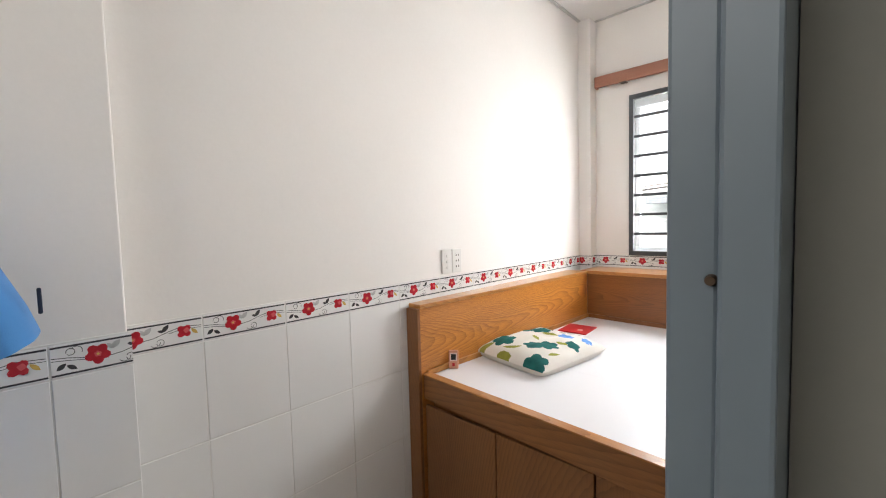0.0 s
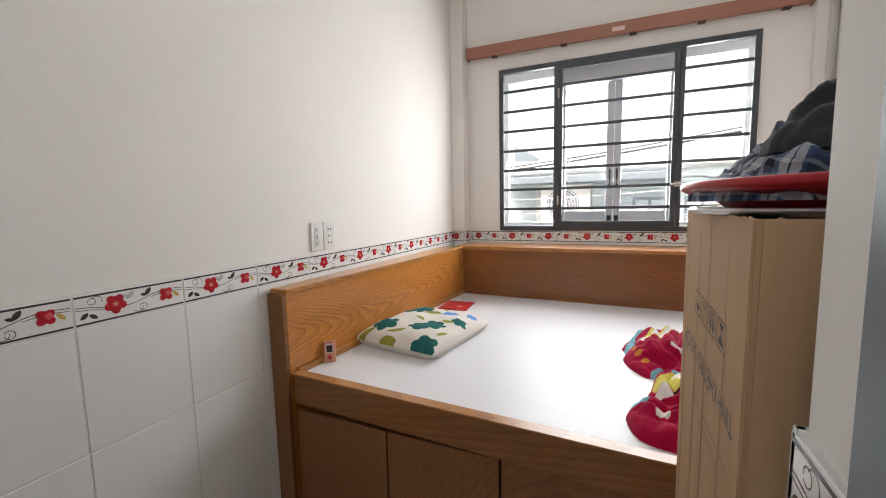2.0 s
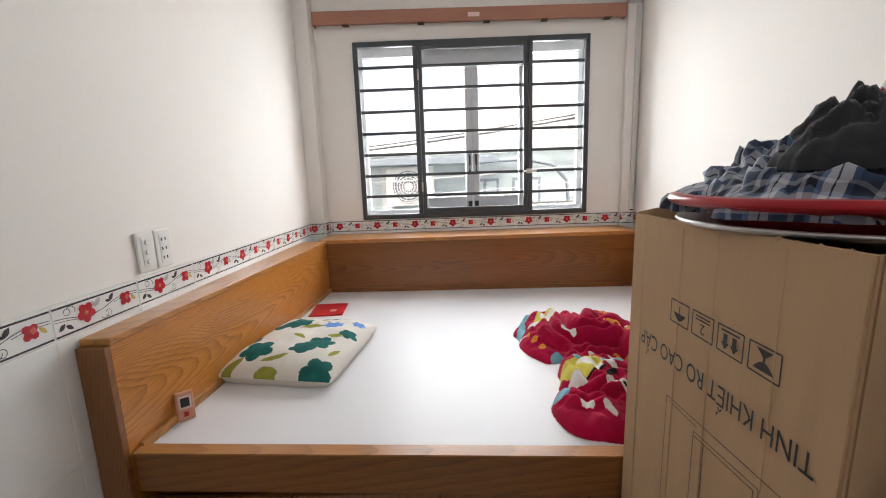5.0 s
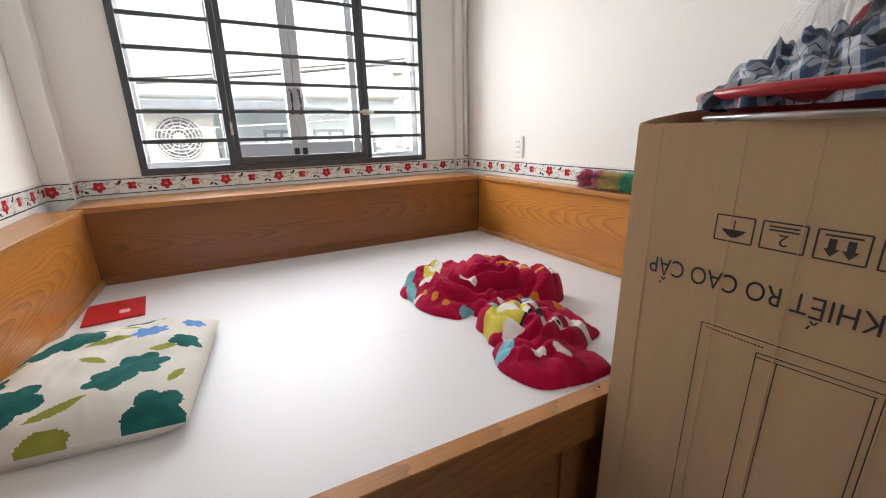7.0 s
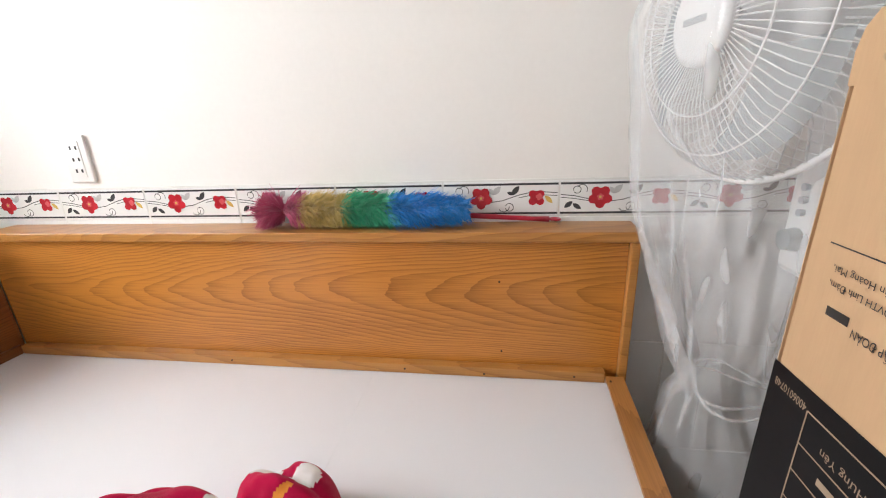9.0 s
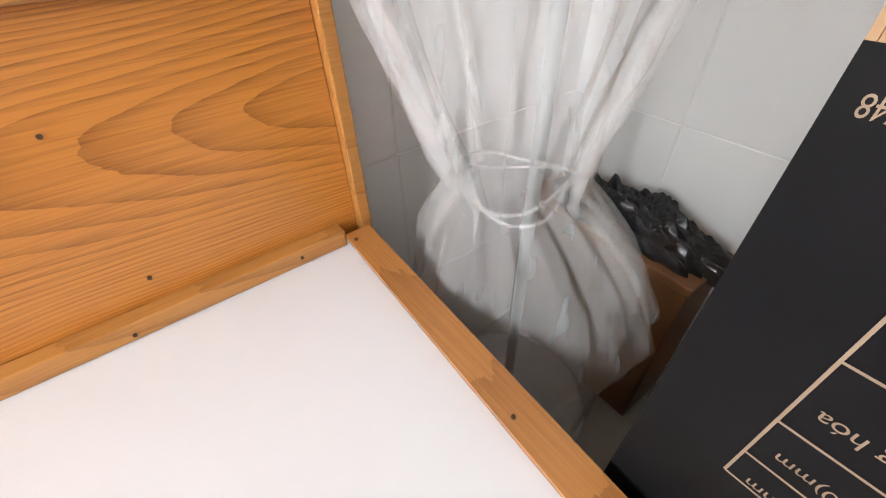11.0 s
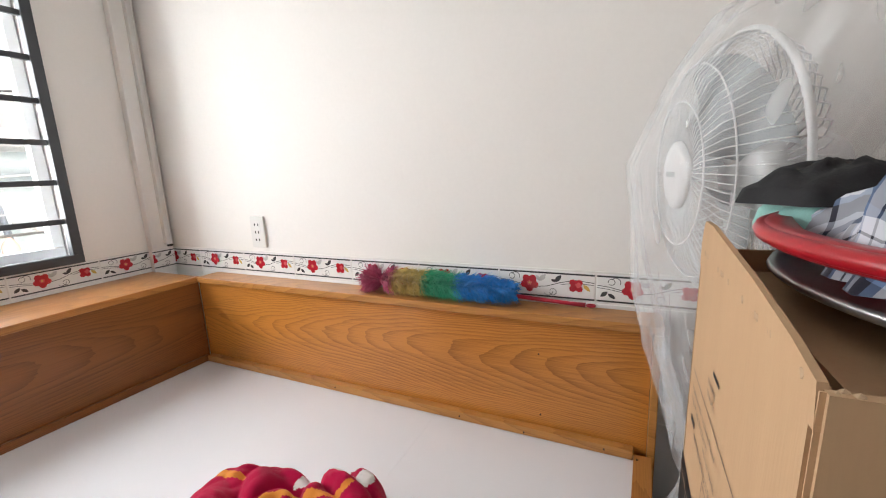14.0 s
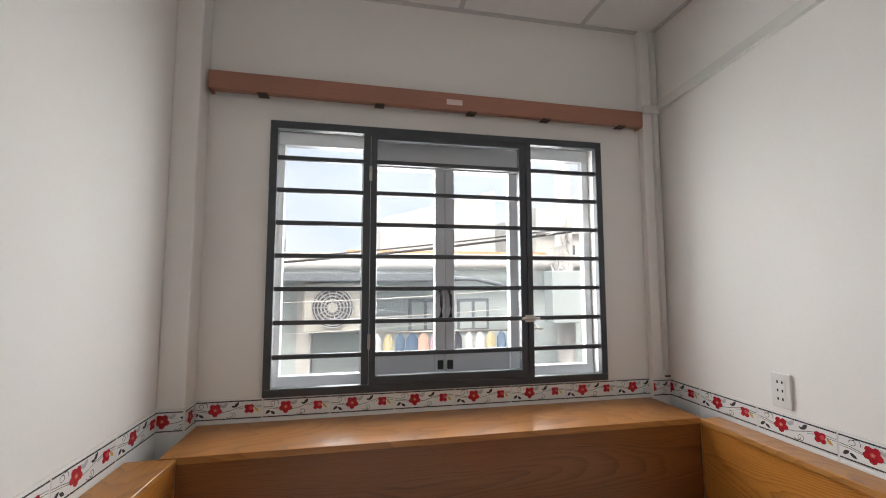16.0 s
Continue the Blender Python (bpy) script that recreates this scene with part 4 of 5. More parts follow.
NX, NY = 220, 310
bm = bmesh.new()
vg = {}
hh = {}
for i in range(NX + 1):
    for j in range(NY + 1):
        x, y = BLX0 + (BLX1 - BLX0) * i / NX, BLY0 + (BLY1 - BLY0) * j / NY
        hh[i, j] = blanket_height(x, y) if y > 2.088 else 0.0
for i in range(NX):
    for j in range(NY):
        cs = ((i, j), (i + 1, j), (i + 1, j + 1), (i, j + 1))
        if max(hh[c] for c in cs) > 0:
            for c in cs:
                if c not in vg:
                    x, y = BLX0 + (BLX1 - BLX0) * c[0] / NX, BLY0 + (BLY1 - BLY0) * c[1] / NY
                    vg[c] = bm.verts.new((x, y, BZ + rise(x) + max(hh[c], 0.0008)))
            f = bm.faces.new([vg[c] for c in cs])
            f.smooth = True
            mid = (vg[cs[0]].co + vg[cs[2]].co) / 2
            f.material_index = blanket_pick(mid.x, mid.y)
for _ in range(2):
    bmesh.ops.smooth_vert(bm, verts=[v for v in bm.verts if not v.is_boundary], factor=0.5, use_axis_x=True, use_axis_y=True, use_axis_z=True)
blanket = part("fleece_blanket", bm, [FLEECE, F_YEL, F_BLUE, F_WHITE, F_ORG, F_DARK])
tagged(blanket, "crumpled crimson fleece blanket with yellow, blue and white print", "blanket")

# feather duster on the shelf
duster = thing("feather_duster", "rainbow fibre duster with red handle lying on the wooden shelf", "duster")
DY0, DY1, DX, DZ = 2.80, 2.345, 1.092, 0.966
rng = random.Random(21)
for k, (c1, lo, hi) in enumerate((((0.50, 0.07, 0.17), 0.0, 0.16), ((0.62, 0.46, 0.14), 0.14, 0.40), ((0.03, 0.40, 0.20), 0.38, 0.62), ((0.015, 0.27, 0.72), 0.60, 1.0))):
    mt = material("duster_fibre", c1, 0.55, tint=0.45, tint_scale=60, grain=0.2, grain_scale=300, sheen=0.3)
    bm = bmesh.new()
    for _ in range(2600 if k != 3 else 4200):
        t = lo + (hi - lo) * rng.random()
        y = DY0 + (DY1 - DY0) * t
        a = rng.random() * 2 * math.pi
        ln = (0.034 + 0.016 * rng.random()) * (0.75 if t < 0.05 else 1.0) * (0.72 + 0.6 * abs(noise.noise(Vector((t * 9, math.cos(a) * 1.5, math.sin(a) * 1.5))))) * (1.25 - 0.6 * max(0.0, t - 0.8) / 0.2)
        d = Vector((math.cos(a), (0.75 + 0.5 * rng.random()) * (-1 if t > 0.1 else 0.6), math.sin(a))).normalized()
        p0 = Vector((DX, y, DZ)) + Vector((math.cos(a), 0, math.sin(a))) * 0.006
        p1 = p0 + d * ln * 0.6 + Vector((0, 0, 0.004))
        p2 = p0 + d * ln + Vector((rng.uniform(-1, 1), rng.uniform(-1, 1), rng.uniform(-1.2, 0.6))) * 0.009
        for p in (p1, p2):
            p.x = min(p.x, XR - 0.002)
            p.z = max(p.z, TOP + 0.005) if p.x > 1.046 else p.z
        s = d.cross(Vector((rng.uniform(-1, 1), rng.uniform(-1, 1), rng.uniform(-1, 1)))).normalized() * 0.0013
        v = [bm.verts.new(q) for q in (p0 - s, p0 + s, p1 + s * 0.9, p1 - s * 0.9, p2)]
        bm.faces.new((v[0], v[1], v[2], v[3]))
        bm.faces.new((v[3], v[2], v[4]))
    me = bpy.data.meshes.new("fibres")
    bm.to_mesh(me)
    bm.free()
    me.materials.append(mt)
    ob = new("fibre", me)
    ob.parent = duster
RED_H = material("red_handle_plastic", (0.40, 0.012, 0.035), 0.35)
part("core", tube([(DX, DY0 - 0.01, DZ), (DX, DY1, DZ - 0.01)], 0.008), RED_H, duster)
part("handle", tube([(DX + 0.005, DY1 + 0.02, DZ - 0.012), (1.118, 2.20, 0.939), (1.122, 2.165, 0.937)], [0.006, 0.005, 0.0065], sides=12), RED_H, duster, "red plastic handle")
part("hanging_loop", tube([(1.122 + 0.008 * math.cos(a), 2.152 + 0.010 * math.sin(a), 0.937) for a in (2 * math.pi * i / 14 for i in range(14))], 0.0028, sides=6, closed=True), RED_H, duster)

# ---- fan wrapped in clear plastic ----
FAN_W = material("white_fan_plastic", (0.66, 0.67, 0.67), 0.35, tint=0.03)
FAN_G = material("grey_fan_plastic", (0.30, 0.33, 0.34), 0.3, tint=0.05)
WIRE = material("white_coated_wire", (0.74, 0.75, 0.75), 0.35)
fan = thing("pedestal_fan", "white pedestal fan with wire guard standing in the corner", "fan")
FX, FY = 0.945, 1.77
part("base", lathe([(0.0, 0.0), (0.185, 0.0), (0.19, 0.012), (0.17, 0.03), (0.05, 0.05), (0.03, 0.08), (0.0, 0.08)]), FAN_W, fan).location = (FX, FY, 0.0)
part("pole", tube([(FX, FY, 0.06), (FX, FY, 0.89)], 0.011, sides=14), FAN_G, fan)
part("control_box", box(FX - 0.036, FX + 0.036, FY - 0.03, FY + 0.03, 0.885, 1.05, 0.012), FAN_W, fan)
for i, z in enumerate((1.03, 1.01, 0.99)):
    sm = bmesh.new()
    bmesh.ops.create_cone(sm, cap_ends=True, segments=14, radius1=0.006, radius2=0.005, depth=0.01, matrix=pose(FX - 0.005, FY + 0.033, z, 90, 0, 0))
    part("button", sm, FAN_G, fan)
sm = bmesh.new()
bmesh.ops.create_cone(sm, cap_ends=True, segments=24, radius1=0.02, radius2=0.017, depth=0.02, matrix=pose(FX + 0.0, FY + 0.038, 0.945, -90, 0, 0))
part("knob", sm, FAN_G, fan, "round timer knob")
HEAD = look((FX - 0.028, FY + 0.155, 1.262), (FX - 0.12, FY + 0.6, 1.255))
part("neck", tube([(FX, FY, 1.0), (FX, FY + 0.01, 1.16), (FX, FY + 0.03, 1.23)], [0.03, 0.035, 0.04], sides=14), FAN_W, fan)
mo = part("motor", lathe([(0.0, 0.15), (0.05, 0.145), (0.075, 0.10), (0.08, 0.03), (0.07, 0.01), (0.0, 0.01)]), FAN_W, fan)
mo.matrix_basis = HEAD
GR = 0.215
cap = part("hub_cap", lathe([(0.0, -0.088), (0.045, -0.087), (0.056, -0.082), (0.058, -0.072), (0.0, -0.070)]), FAN_W, fan)
cap.matrix_basis = HEAD
bm = bmesh.new()
strip((-0.024, 0.002), (0.024, 0.002), 0.009, -0.0886, bm)
bar_ = part("hub_mark", bm, FAN_G, fan)
bar_.matrix_basis = HEAD
bm = bmesh.new()
for k in range(84):
    a = 2 * math.pi * k / 84
    prof = [(0.05, -0.074), (0.11, -0.080), (0.16, -0.068), (0.20, -0.035), (GR, 0.0)]
    tube([(r * math.cos(a + 0.5 * (r - 0.05)), r * math.sin(a + 0.5 * (r - 0.05)), z) for r, z in prof], 0.0009, bm, 4)
for r, z in ((0.12, -0.079), (0.175, -0.060)):
    tube([(r * math.cos(a), r * math.sin(a), z) for a in (2 * math.pi * i / 48 for i in range(48))], 0.0015, bm, 5, closed=True)
g = part("front_guard", bm, WIRE, fan, "white wire guard")
g.matrix_basis = HEAD
bm = bmesh.new()
for k in range(60):
    a = 2 * math.pi * k / 60
    tube([(r * math.cos(a), r * math.sin(a), z) for r, z in ((0.06, 0.045), (0.15, 0.05), (0.20, 0.03), (GR, 0.0))], 0.0013, bm, 4)
g = part("rear_guard", bm, WIRE, fan)
g.matrix_basis = HEAD
g = part("guard_ring", tube([(GR * math.cos(a), GR * math.sin(a), 0.0) for a in (2 * math.pi * i / 60 for i in range(60))], 0.005, sides=8, closed=True), WIRE, fan)
g.matrix_basis = HEAD
for k in range(3):
    def blade(u, v, k=k):
        a = 2 * math.pi * k / 3 + (v - 0.5) * (0.9 + 0.8 * u)
        r = 0.03 + 0.155 * u
        return (r * math.cos(a), r * math.sin(a), -0.02 + 0.05 * (v - 0.5))
    g = part("blade", grid_sheet(8, 10, blade, lambda u, v: 0), FAN_G, fan, "grey fan blade")
    g.matrix_basis = HEAD


def film_mat(name, color, rough, lo, hi):
    """Thin crinkled film: creases catch more of the light than the flat parts."""
    m = clear(name, color, rough, lo)
    n, l = m.node_tree.nodes, m.node_tree.links
    b = n["Principled BSDF"]
    co = n.new("ShaderNodeTexCoord")
    mp = n.new("ShaderNodeMapping")
    mp.inputs["Scale"].default_value = (15, 15, 3.0)
    l.new(co.outputs["Object"], mp.inputs[0])
    t = n.new("ShaderNodeTexNoise")
    t.noise_type = "RIDGED_MULTIFRACTAL"
    t.inputs["Scale"].default_value, t.inputs["Detail"].default_value = 1.6, 4
    l.new(mp.outputs[0], t.inputs[0])
    mr = n.new("ShaderNodeMapRange")
    mr.inputs[1].default_value, mr.inputs[2].default_value = 0.25, 1.3
    mr.inputs[3].default_value, mr.inputs[4].default_value = lo, hi
    l.new(t.outputs[0], mr.inputs[0])
    l.new(mr.outputs[0], b.inputs["Alpha"])
    bp = n.new("ShaderNodeBump")
    bp.inputs["Strength"].default_value, bp.inputs["Distance"].default_value = 1.0, 0.02
    l.new(t.outputs[0], bp.inputs["Height"])
    l.new(bp.outputs[0], b.inputs["Normal"])
    return m


FILM = film_mat("clear_plastic_film", (0.90, 0.91, 0.92), 0.09, 0.24, 0.90)


def bag_surface(rows_, n, seed, cx, cy, fold=0.05):
    bm = bmesh.new()
    rings = []
    for z, rx, ry, ox, oy, crease in rows_:
        ring = []
        for k in range(n):
            a = 2 * math.pi * k / n
            q = Vector((math.cos(a) * 2.2, math.sin(a) * 2.2, z * 1.6 + seed))
            w = (1 - 2 * abs(noise.noise(q * 1.6))) * crease + noise.noise(q * 4.0) * crease * 0.5 + (1 - 2 * abs(noise.noise(Vector((math.cos(a) * 7, math.sin(a) * 7, z * 0.9 + seed))))) * crease * 0.5
            ring.append(bm.verts.new((min(cx + ox + rx * math.cos(a) * (1 + w), XR - 0.006), max(cy + oy + ry * math.sin(a) * (1 + w), SY1 + 0.006), z)))
        rings.append(ring)
    for a, b in zip(rings, rings[1:]):
        for k in range(n):
            bm.faces.new((a[k], a[(k + 1) % n], b[(k + 1) % n], b[k])).smooth = True
    return bm


def ease(keys, steps):
    out = []
    for a, b in zip(keys, keys[1:]):
        for s in range(steps):
            f = s / steps
            f = f * f * (3 - 2 * f)
            out.append(tuple(p + (q - p) * f for p, q in zip(a, b)))
    out.append(keys[-1])
    return out


keys = [(0.015, 0.17, 0.17, 0, 0.0, 0.10), (0.30, 0.17, 0.17, -0.02, 0.03, 0.06), (0.48, 0.185, 0.165, -0.05, 0.045, 0.07), (0.60, 0.14, 0.115, -0.055, 0.075, 0.15), (0.70, 0.058, 0.058, -0.055, 0.105, 0.38),
        (0.77, 0.075, 0.07, -0.05, 0.12, 0.32), (0.95, 0.14, 0.12, -0.035, 0.125, 0.20), (1.12, 0.205, 0.14, -0.035, 0.14, 0.10), (1.28, 0.235, 0.15, -0.035, 0.15, 0.06), (1.42, 0.21, 0.15, -0.03, 0.09, 0.08), (1.51, 0.13, 0.12, -0.02, 0.05, 0.18), (1.56, 0.05, 0.05, -0.01, 0.0, 0.4), (1.64, 0.11, 0.10, 0.0, -0.04, 0.5)]
bag = part("plastic_cover", bag_surface(ease(keys, 7), 110, 3.0, FX, FY), FILM)
tagged(bag, "crinkled clear plastic bag tied round the pedestal fan", "plastic bag")
bm = bmesh.new()
for k in range(2):
    z0 = 0.690 + 0.012 * k
    tube([(FX - 0.055 + (0.064 + 0.006 * math.sin(3 * a + k)) * math.cos(a), FY + 0.105 + (0.064 + 0.006 * math.sin(3 * a + k)) * math.sin(a), z0 + 0.008 * math.sin(2 * a + k)) for a in (2 * math.pi * i / 30 for i in range(30))], 0.0024, bm, 5, closed=True)
tie = part("tie", bm, FILM, bag)

# black bag on a brown box in the corner
BLACK_PL = material("black_shiny_plastic", (0.012, 0.012, 0.013), 0.18, tint=0.2, tint_scale=20, grain=0.3, grain_scale=30, bump=0.8)
BROWN = material("brown_board", (0.20, 0.085, 0.03), 0.5, tint=0.15, tint_scale=6, grain=0.1, bump=0.1)
low = thing("low_box", "low brown box on the floor in the corner", "box")
part("body", box(0.735, 1.125, 1.447, 1.585, 0.0, 0.43, 0.004), BROWN, low)
part("lid", box(0.73, 1.13, 1.443, 1.59, 0.431, 0.448, 0.003), BROWN, low)
blk = crumple("black_bag", BLACK_PL, (0.90, 1.515, 0.449), 0.20, 0.062, 0.075, 17, 0, 6.0, 72, 0.9)
tagged(blk, "shiny black plastic bag lying on the low brown box", "plastic bag")

# shirt hanging by the doorway
BLUE_CL = material("blue_polo_cotton", (0.07, 0.24, 0.55), 0.9, tint=0.12, tint_scale=9, grain=0.08, grain_scale=500, bump=0.25, spec=0.15, sheen=0.2)
NAVY = material("navy_trim", (0.02, 0.03, 0.06), 0.85)
shirt = thing("polo_shirt", "blue polo shirt hanging beside the doorway", "shirt")


def tube_cloth(path, rx, ry, n, seed, up):
    bm = bmesh.new()
    rings = []
    for i, (p, a_, b_) in enumerate(zip(path, rx, ry)):
        p = Vector(p)
        d = (Vector(path[min(i + 1, len(path) - 1)]) - Vector(path[max(i - 1, 0)])).normalized()
        s = d.cross(Vector(up)).normalized()
        t = s.cross(d)
        ring = []
        for k in range(n):
            a = 2 * math.pi * k / n
            w = 1 + 0.10 * noise.noise(Vector((math.cos(a) * 2, math.sin(a) * 2, i * 0.35 + seed)))
            ring.append(bm.verts.new(p + s * a_ * math.cos(a) * w + t * b_ * math.sin(a) * w))
        rings.append(ring)
    for a, b in zip(rings, rings[1:]):
        for k in range(n):
            bm.faces.new((a[k], a[(k + 1) % n], b[(k + 1) % n], b[k])).smooth = True
    return bm


SHX, SHY = -0.66, 0.715
part("sleeve", tube_cloth([(SHX, SHY + 0.00, 1.39), (SHX, SHY + 0.05, 1.33), (SHX, SHY + 0.10, 1.22), (SHX, SHY + 0.14, 1.12), (SHX + 0.0, SHY + 0.155, 1.075)], [0.03, 0.045, 0.05, 0.052, 0.052], [0.05, 0.075, 0.095, 0.105, 0.11], 36, 2.0, (1, 0, 0)), BLUE_CL, shirt)
part("body", tube_cloth([(SHX, SHY - 0.04, 1.43), (SHX, SHY - 0.04, 1.30), (SHX, SHY - 0.035, 1.1), (SHX, SHY - 0.02, 0.9), (SHX, SHY - 0.0, 0.7)], [0.03, 0.05, 0.055, 0.06, 0.06], [0.10, 0.14, 0.15, 0.155, 0.16], 40, 5.0, (1, 0, 0)), BLUE_CL, shirt)
part("trim", box(SHX + 0.045, SHX + 0.056, SHY + 0.20, SHY + 0.206, 1.13, 1.175, 0.002), NAVY, shirt, "navy trim on the sleeve")
part("wall_hook", tube([(XL + 0.06, SHY - 0.06, 1.52), (SHX, SHY - 0.06, 1.515), (SHX, SHY - 0.04, 1.43)], 0.006), CHROME, shirt)

# ---- wall fittings ----


def plate(label, m, holes):
    ob = thing("wall_socket" if "socket" in label else "wall_switch", label, "socket" if "socket" in label else "switch")
    part("cover_plate", box(-0.034, 0.034, -0.058, 0.058, 0.0, 0.009, 0.003), SWITCH, ob)
    part("inset", box(-0.017, 0.017, -0.044, 0.044, 0.0092, 0.0105, 0.0006), SWITCH, ob)
    for y in (-0.028, 0.0, 0.028):
        if holes:
            for x in (-0.008, 0.008):
                part("socket_hole", box(x - 0.0025, x + 0.0025, y - 0.0045, y + 0.0045, 0.0106, 0.0110), HOLE, ob)
        else:
            sm = bmesh.new()
            bmesh.ops.create_cone(sm, cap_ends=True, segments=16, radius1=0.008, radius2=0.007, depth=0.004, matrix=pose(0, y, 0.0127))
            part("rocker", sm, SWITCH, ob)
    ob.matrix_basis = m
    return ob


LW = Matrix(((0, 0, 1, XL - SET), (1, 0, 0, 0), (0, 1, 0, 0), (0, 0, 0, 1)))
RW = Matrix(((0, 0, -1, XR + SET), (-1, 0, 0, 0), (0, 1, 0, 0), (0, 0, 0, 1)))
plate("white plastic wall switch with three rockers", LW @ pose(2.322, 1.088, 0), False)
plate("white plastic socket beside the wall switch", LW @ pose(2.394, 1.088, 0), True)
plate("white plastic socket above the flower border", RW @ pose(-3.314, 1.094, 0), True)
rail = thing("curtain_board", "reddish wooden curtain board fixed above the window", "curtain board")
part("board", box(-0.858, 1.04, YW - 0.055, YW - 0.035, 2.205, 2.28, 0.003), WOOD_PINK, rail)
part("top_board", box(-0.855, 1.038, YW - 0.034, YW + 0.006, 2.266, 2.28, 0.002), WOOD_PINK, rail)
for x in (-0.862, 1.033):
    part("end_cap", box(x, x + 0.012, YW - 0.034, YW + 0.006, 2.205, 2.265, 0.002), WOOD_PINK, rail)
part("curtain_track", box(-0.84, 1.03, YW - 0.03, YW - 0.008, 2.212, 2.222, 0.002), WOOD_PINK, rail)
for x in (-0.66, -0.2, 0.2, 0.55, 0.93):
    part("track_clip", box(x - 0.02, x + 0.02, YW - 0.058, YW - 0.012, 2.2, 2.2045, 0.001), SCREW, rail)
part("maker_label", box(0.085, 0.155, YW - 0.0575, YW - 0.0555, 2.226, 2.25, 0.0008), STICKER, rail, "small pale oval label")
rail.matrix_basis = pose(0.09, YW, 2.24, 0, 0.55, 0) @ pose(-0.09, -YW, -2.24)
duct = thing("cable_trunking", "white plastic cable trunking along the wall near the ceiling", "trunking")
lm = prism([(1.5, 2.45), (QY0 - 0.001, 2.286), (QY0 - 0.001, 2.326), (1.5, 2.49)], 0, 0.023)
ld = part("long_duct", lm, PVC, duct)
ld.matrix_basis = Matrix(((0, 0, -1, XR + SET), (1, 0, 0, 0), (0, 1, 0, 0), (0, 0, 0, 1)))
part("corner_duct", box(QX0 + 0.0, XR - 0.0, QY0 - 0.014, QY0 + SET, 2.272, 2.31, 0.003), PVC, duct)
part("upright_duct", box(XR - 0.034, XR - 0.014, QY0 - 0.014, QY0 + SET, 1.035, 2.271, 0.002), PVC, duct)
part("upright_duct", box(XR - 0.034, XR - 0.014, QY0 - 0.014, QY0 + SET, 2.311, ZC - 0.01, 0.002), PVC, duct)
part("duct_end", box(XR - 0.025, XR - 0.005, QY0 - 0.010, QY0 + 0.004, 1.026, 1.034, 0.001), HOLE, duct)
for y, z in ((2.924, 2.16), (2.924, 2.13)):
    sm = bmesh.new()
    bmesh.ops.create_cone(sm, cap_ends=True, segments=10, radius1=0.0035, radius2=0.002, depth=0.012, matrix=pose(XR + SET - 0.004, y, z, 0, -90, 0))
    tagged(part("wall_plug", sm, SCREW), "small dark screw plug in the bare plaster", "wall plug")

# ---- across the alley ----
BLUE_WALL = material("pale_blue_house_paint", (0.52, 0.60, 0.62), 0.85, tint=0.08, tint_scale=1.2, grain=0.04, bump=0.1)
WHITE_WALL = material("white_house_paint", (0.70, 0.70, 0.69), 0.85, tint=0.08, tint_scale=0.8)
DARK_WIN = material("dim_window", (0.10, 0.12, 0.14), 0.25)
GREY_METAL = material("grey_sheet_metal", (0.20, 0.23, 0.27), 0.5, tint=0.1, tint_scale=6)
CABLE = material("black_cable", (0.03, 0.03, 0.03), 0.6)
ORANGE = material("orange_roof", (0.55, 0.30, 0.16), 0.8, tint=0.15, tint_scale=2)
house = thing("house", "pale blue house across the alley with dark metal awning", "house")
part("wall", box(-6.0, 2.6, 7.0, 11.0, -3.2, 1.72), BLUE_WALL, house)
part("roof_edge", box(-6.1, 2.7, 6.9, 11.1, 1.72, 1.80, 0.01), WHITE_WALL, house)
part("awning", box(-1.35, 0.62, 6.55, 6.98, 1.47, 1.56, 0.008), GREY_METAL, house, "dark grey sheet metal awning")
part("gutter", tube([(-3.0, 6.82, 1.66), (2.4, 6.82, 1.66)], 0.06, sides=14), WHITE_WALL, house)
part("porch_pipe", tube([(0.62, 6.8, 1.5), (1.0, 6.7, 1.5), (1.35, 6.7, 1.42), (1.55, 6.7, 1.2), (1.6, 6.7, 0.6)], 0.025, sides=8), GREY_METAL, house)
for x0 in (0.27, 0.86):
    wd = part("house_window", box(x0, x0 + 0.40, 6.975, 6.999, 0.86, 1.26), GREY_METAL, house)
    for k in range(2):
        part("shutter_pane", box(x0 + 0.035 + k * 0.185, x0 + 0.18 + k * 0.185, 6.965, 6.974, 0.90, 1.22), BLUE_WALL, wd)
part("side_pillar", box(-0.98, -0.83, 6.9, 6.999, -3.2, 1.47), WHITE_WALL, house)
AC_W = material("cream_enamel", (0.60, 0.60, 0.56), 0.5, tint=0.05, tint_scale=5)
AC_G = material("dark_grille", (0.10, 0.11, 0.12), 0.5)
ac = thing("air_conditioner", "cream outdoor air conditioner unit on the house wall", "air conditioner")
part("case", box(-0.88, -0.24, 6.66, 6.90, 0.93, 1.45, 0.015), AC_W, ac)
bm = bmesh.new()
for r in (0.05, 0.085, 0.12, 0.155, 0.19, 0.215):
    tube([(-0.58 + r * math.cos(a), 6.645, 1.19 + r * math.sin(a)) for a in (2 * math.pi * i / 32 for i in range(32))], 0.007, bm, 5, closed=True)
for k in range(14):
    a = 2 * math.pi * k / 14
    tube([(-0.58 + 0.05 * math.cos(a), 6.645, 1.19 + 0.05 * math.sin(a)), (-0.58 + 0.215 * math.cos(a), 6.645, 1.19 + 0.215 * math.sin(a))], 0.005, bm, 5)
part("fan_grille", bm, ALU_GREY, ac)
sm = bmesh.new()
bmesh.ops.create_cone(sm, cap_ends=True, segments=32, radius1=0.222, radius2=0.222, depth=0.006, matrix=pose(-0.58, 6.656, 1.19, 90, 0, 0))
part("fan_opening", sm, AC_G, ac, "dark round fan opening")
sm = bmesh.new()
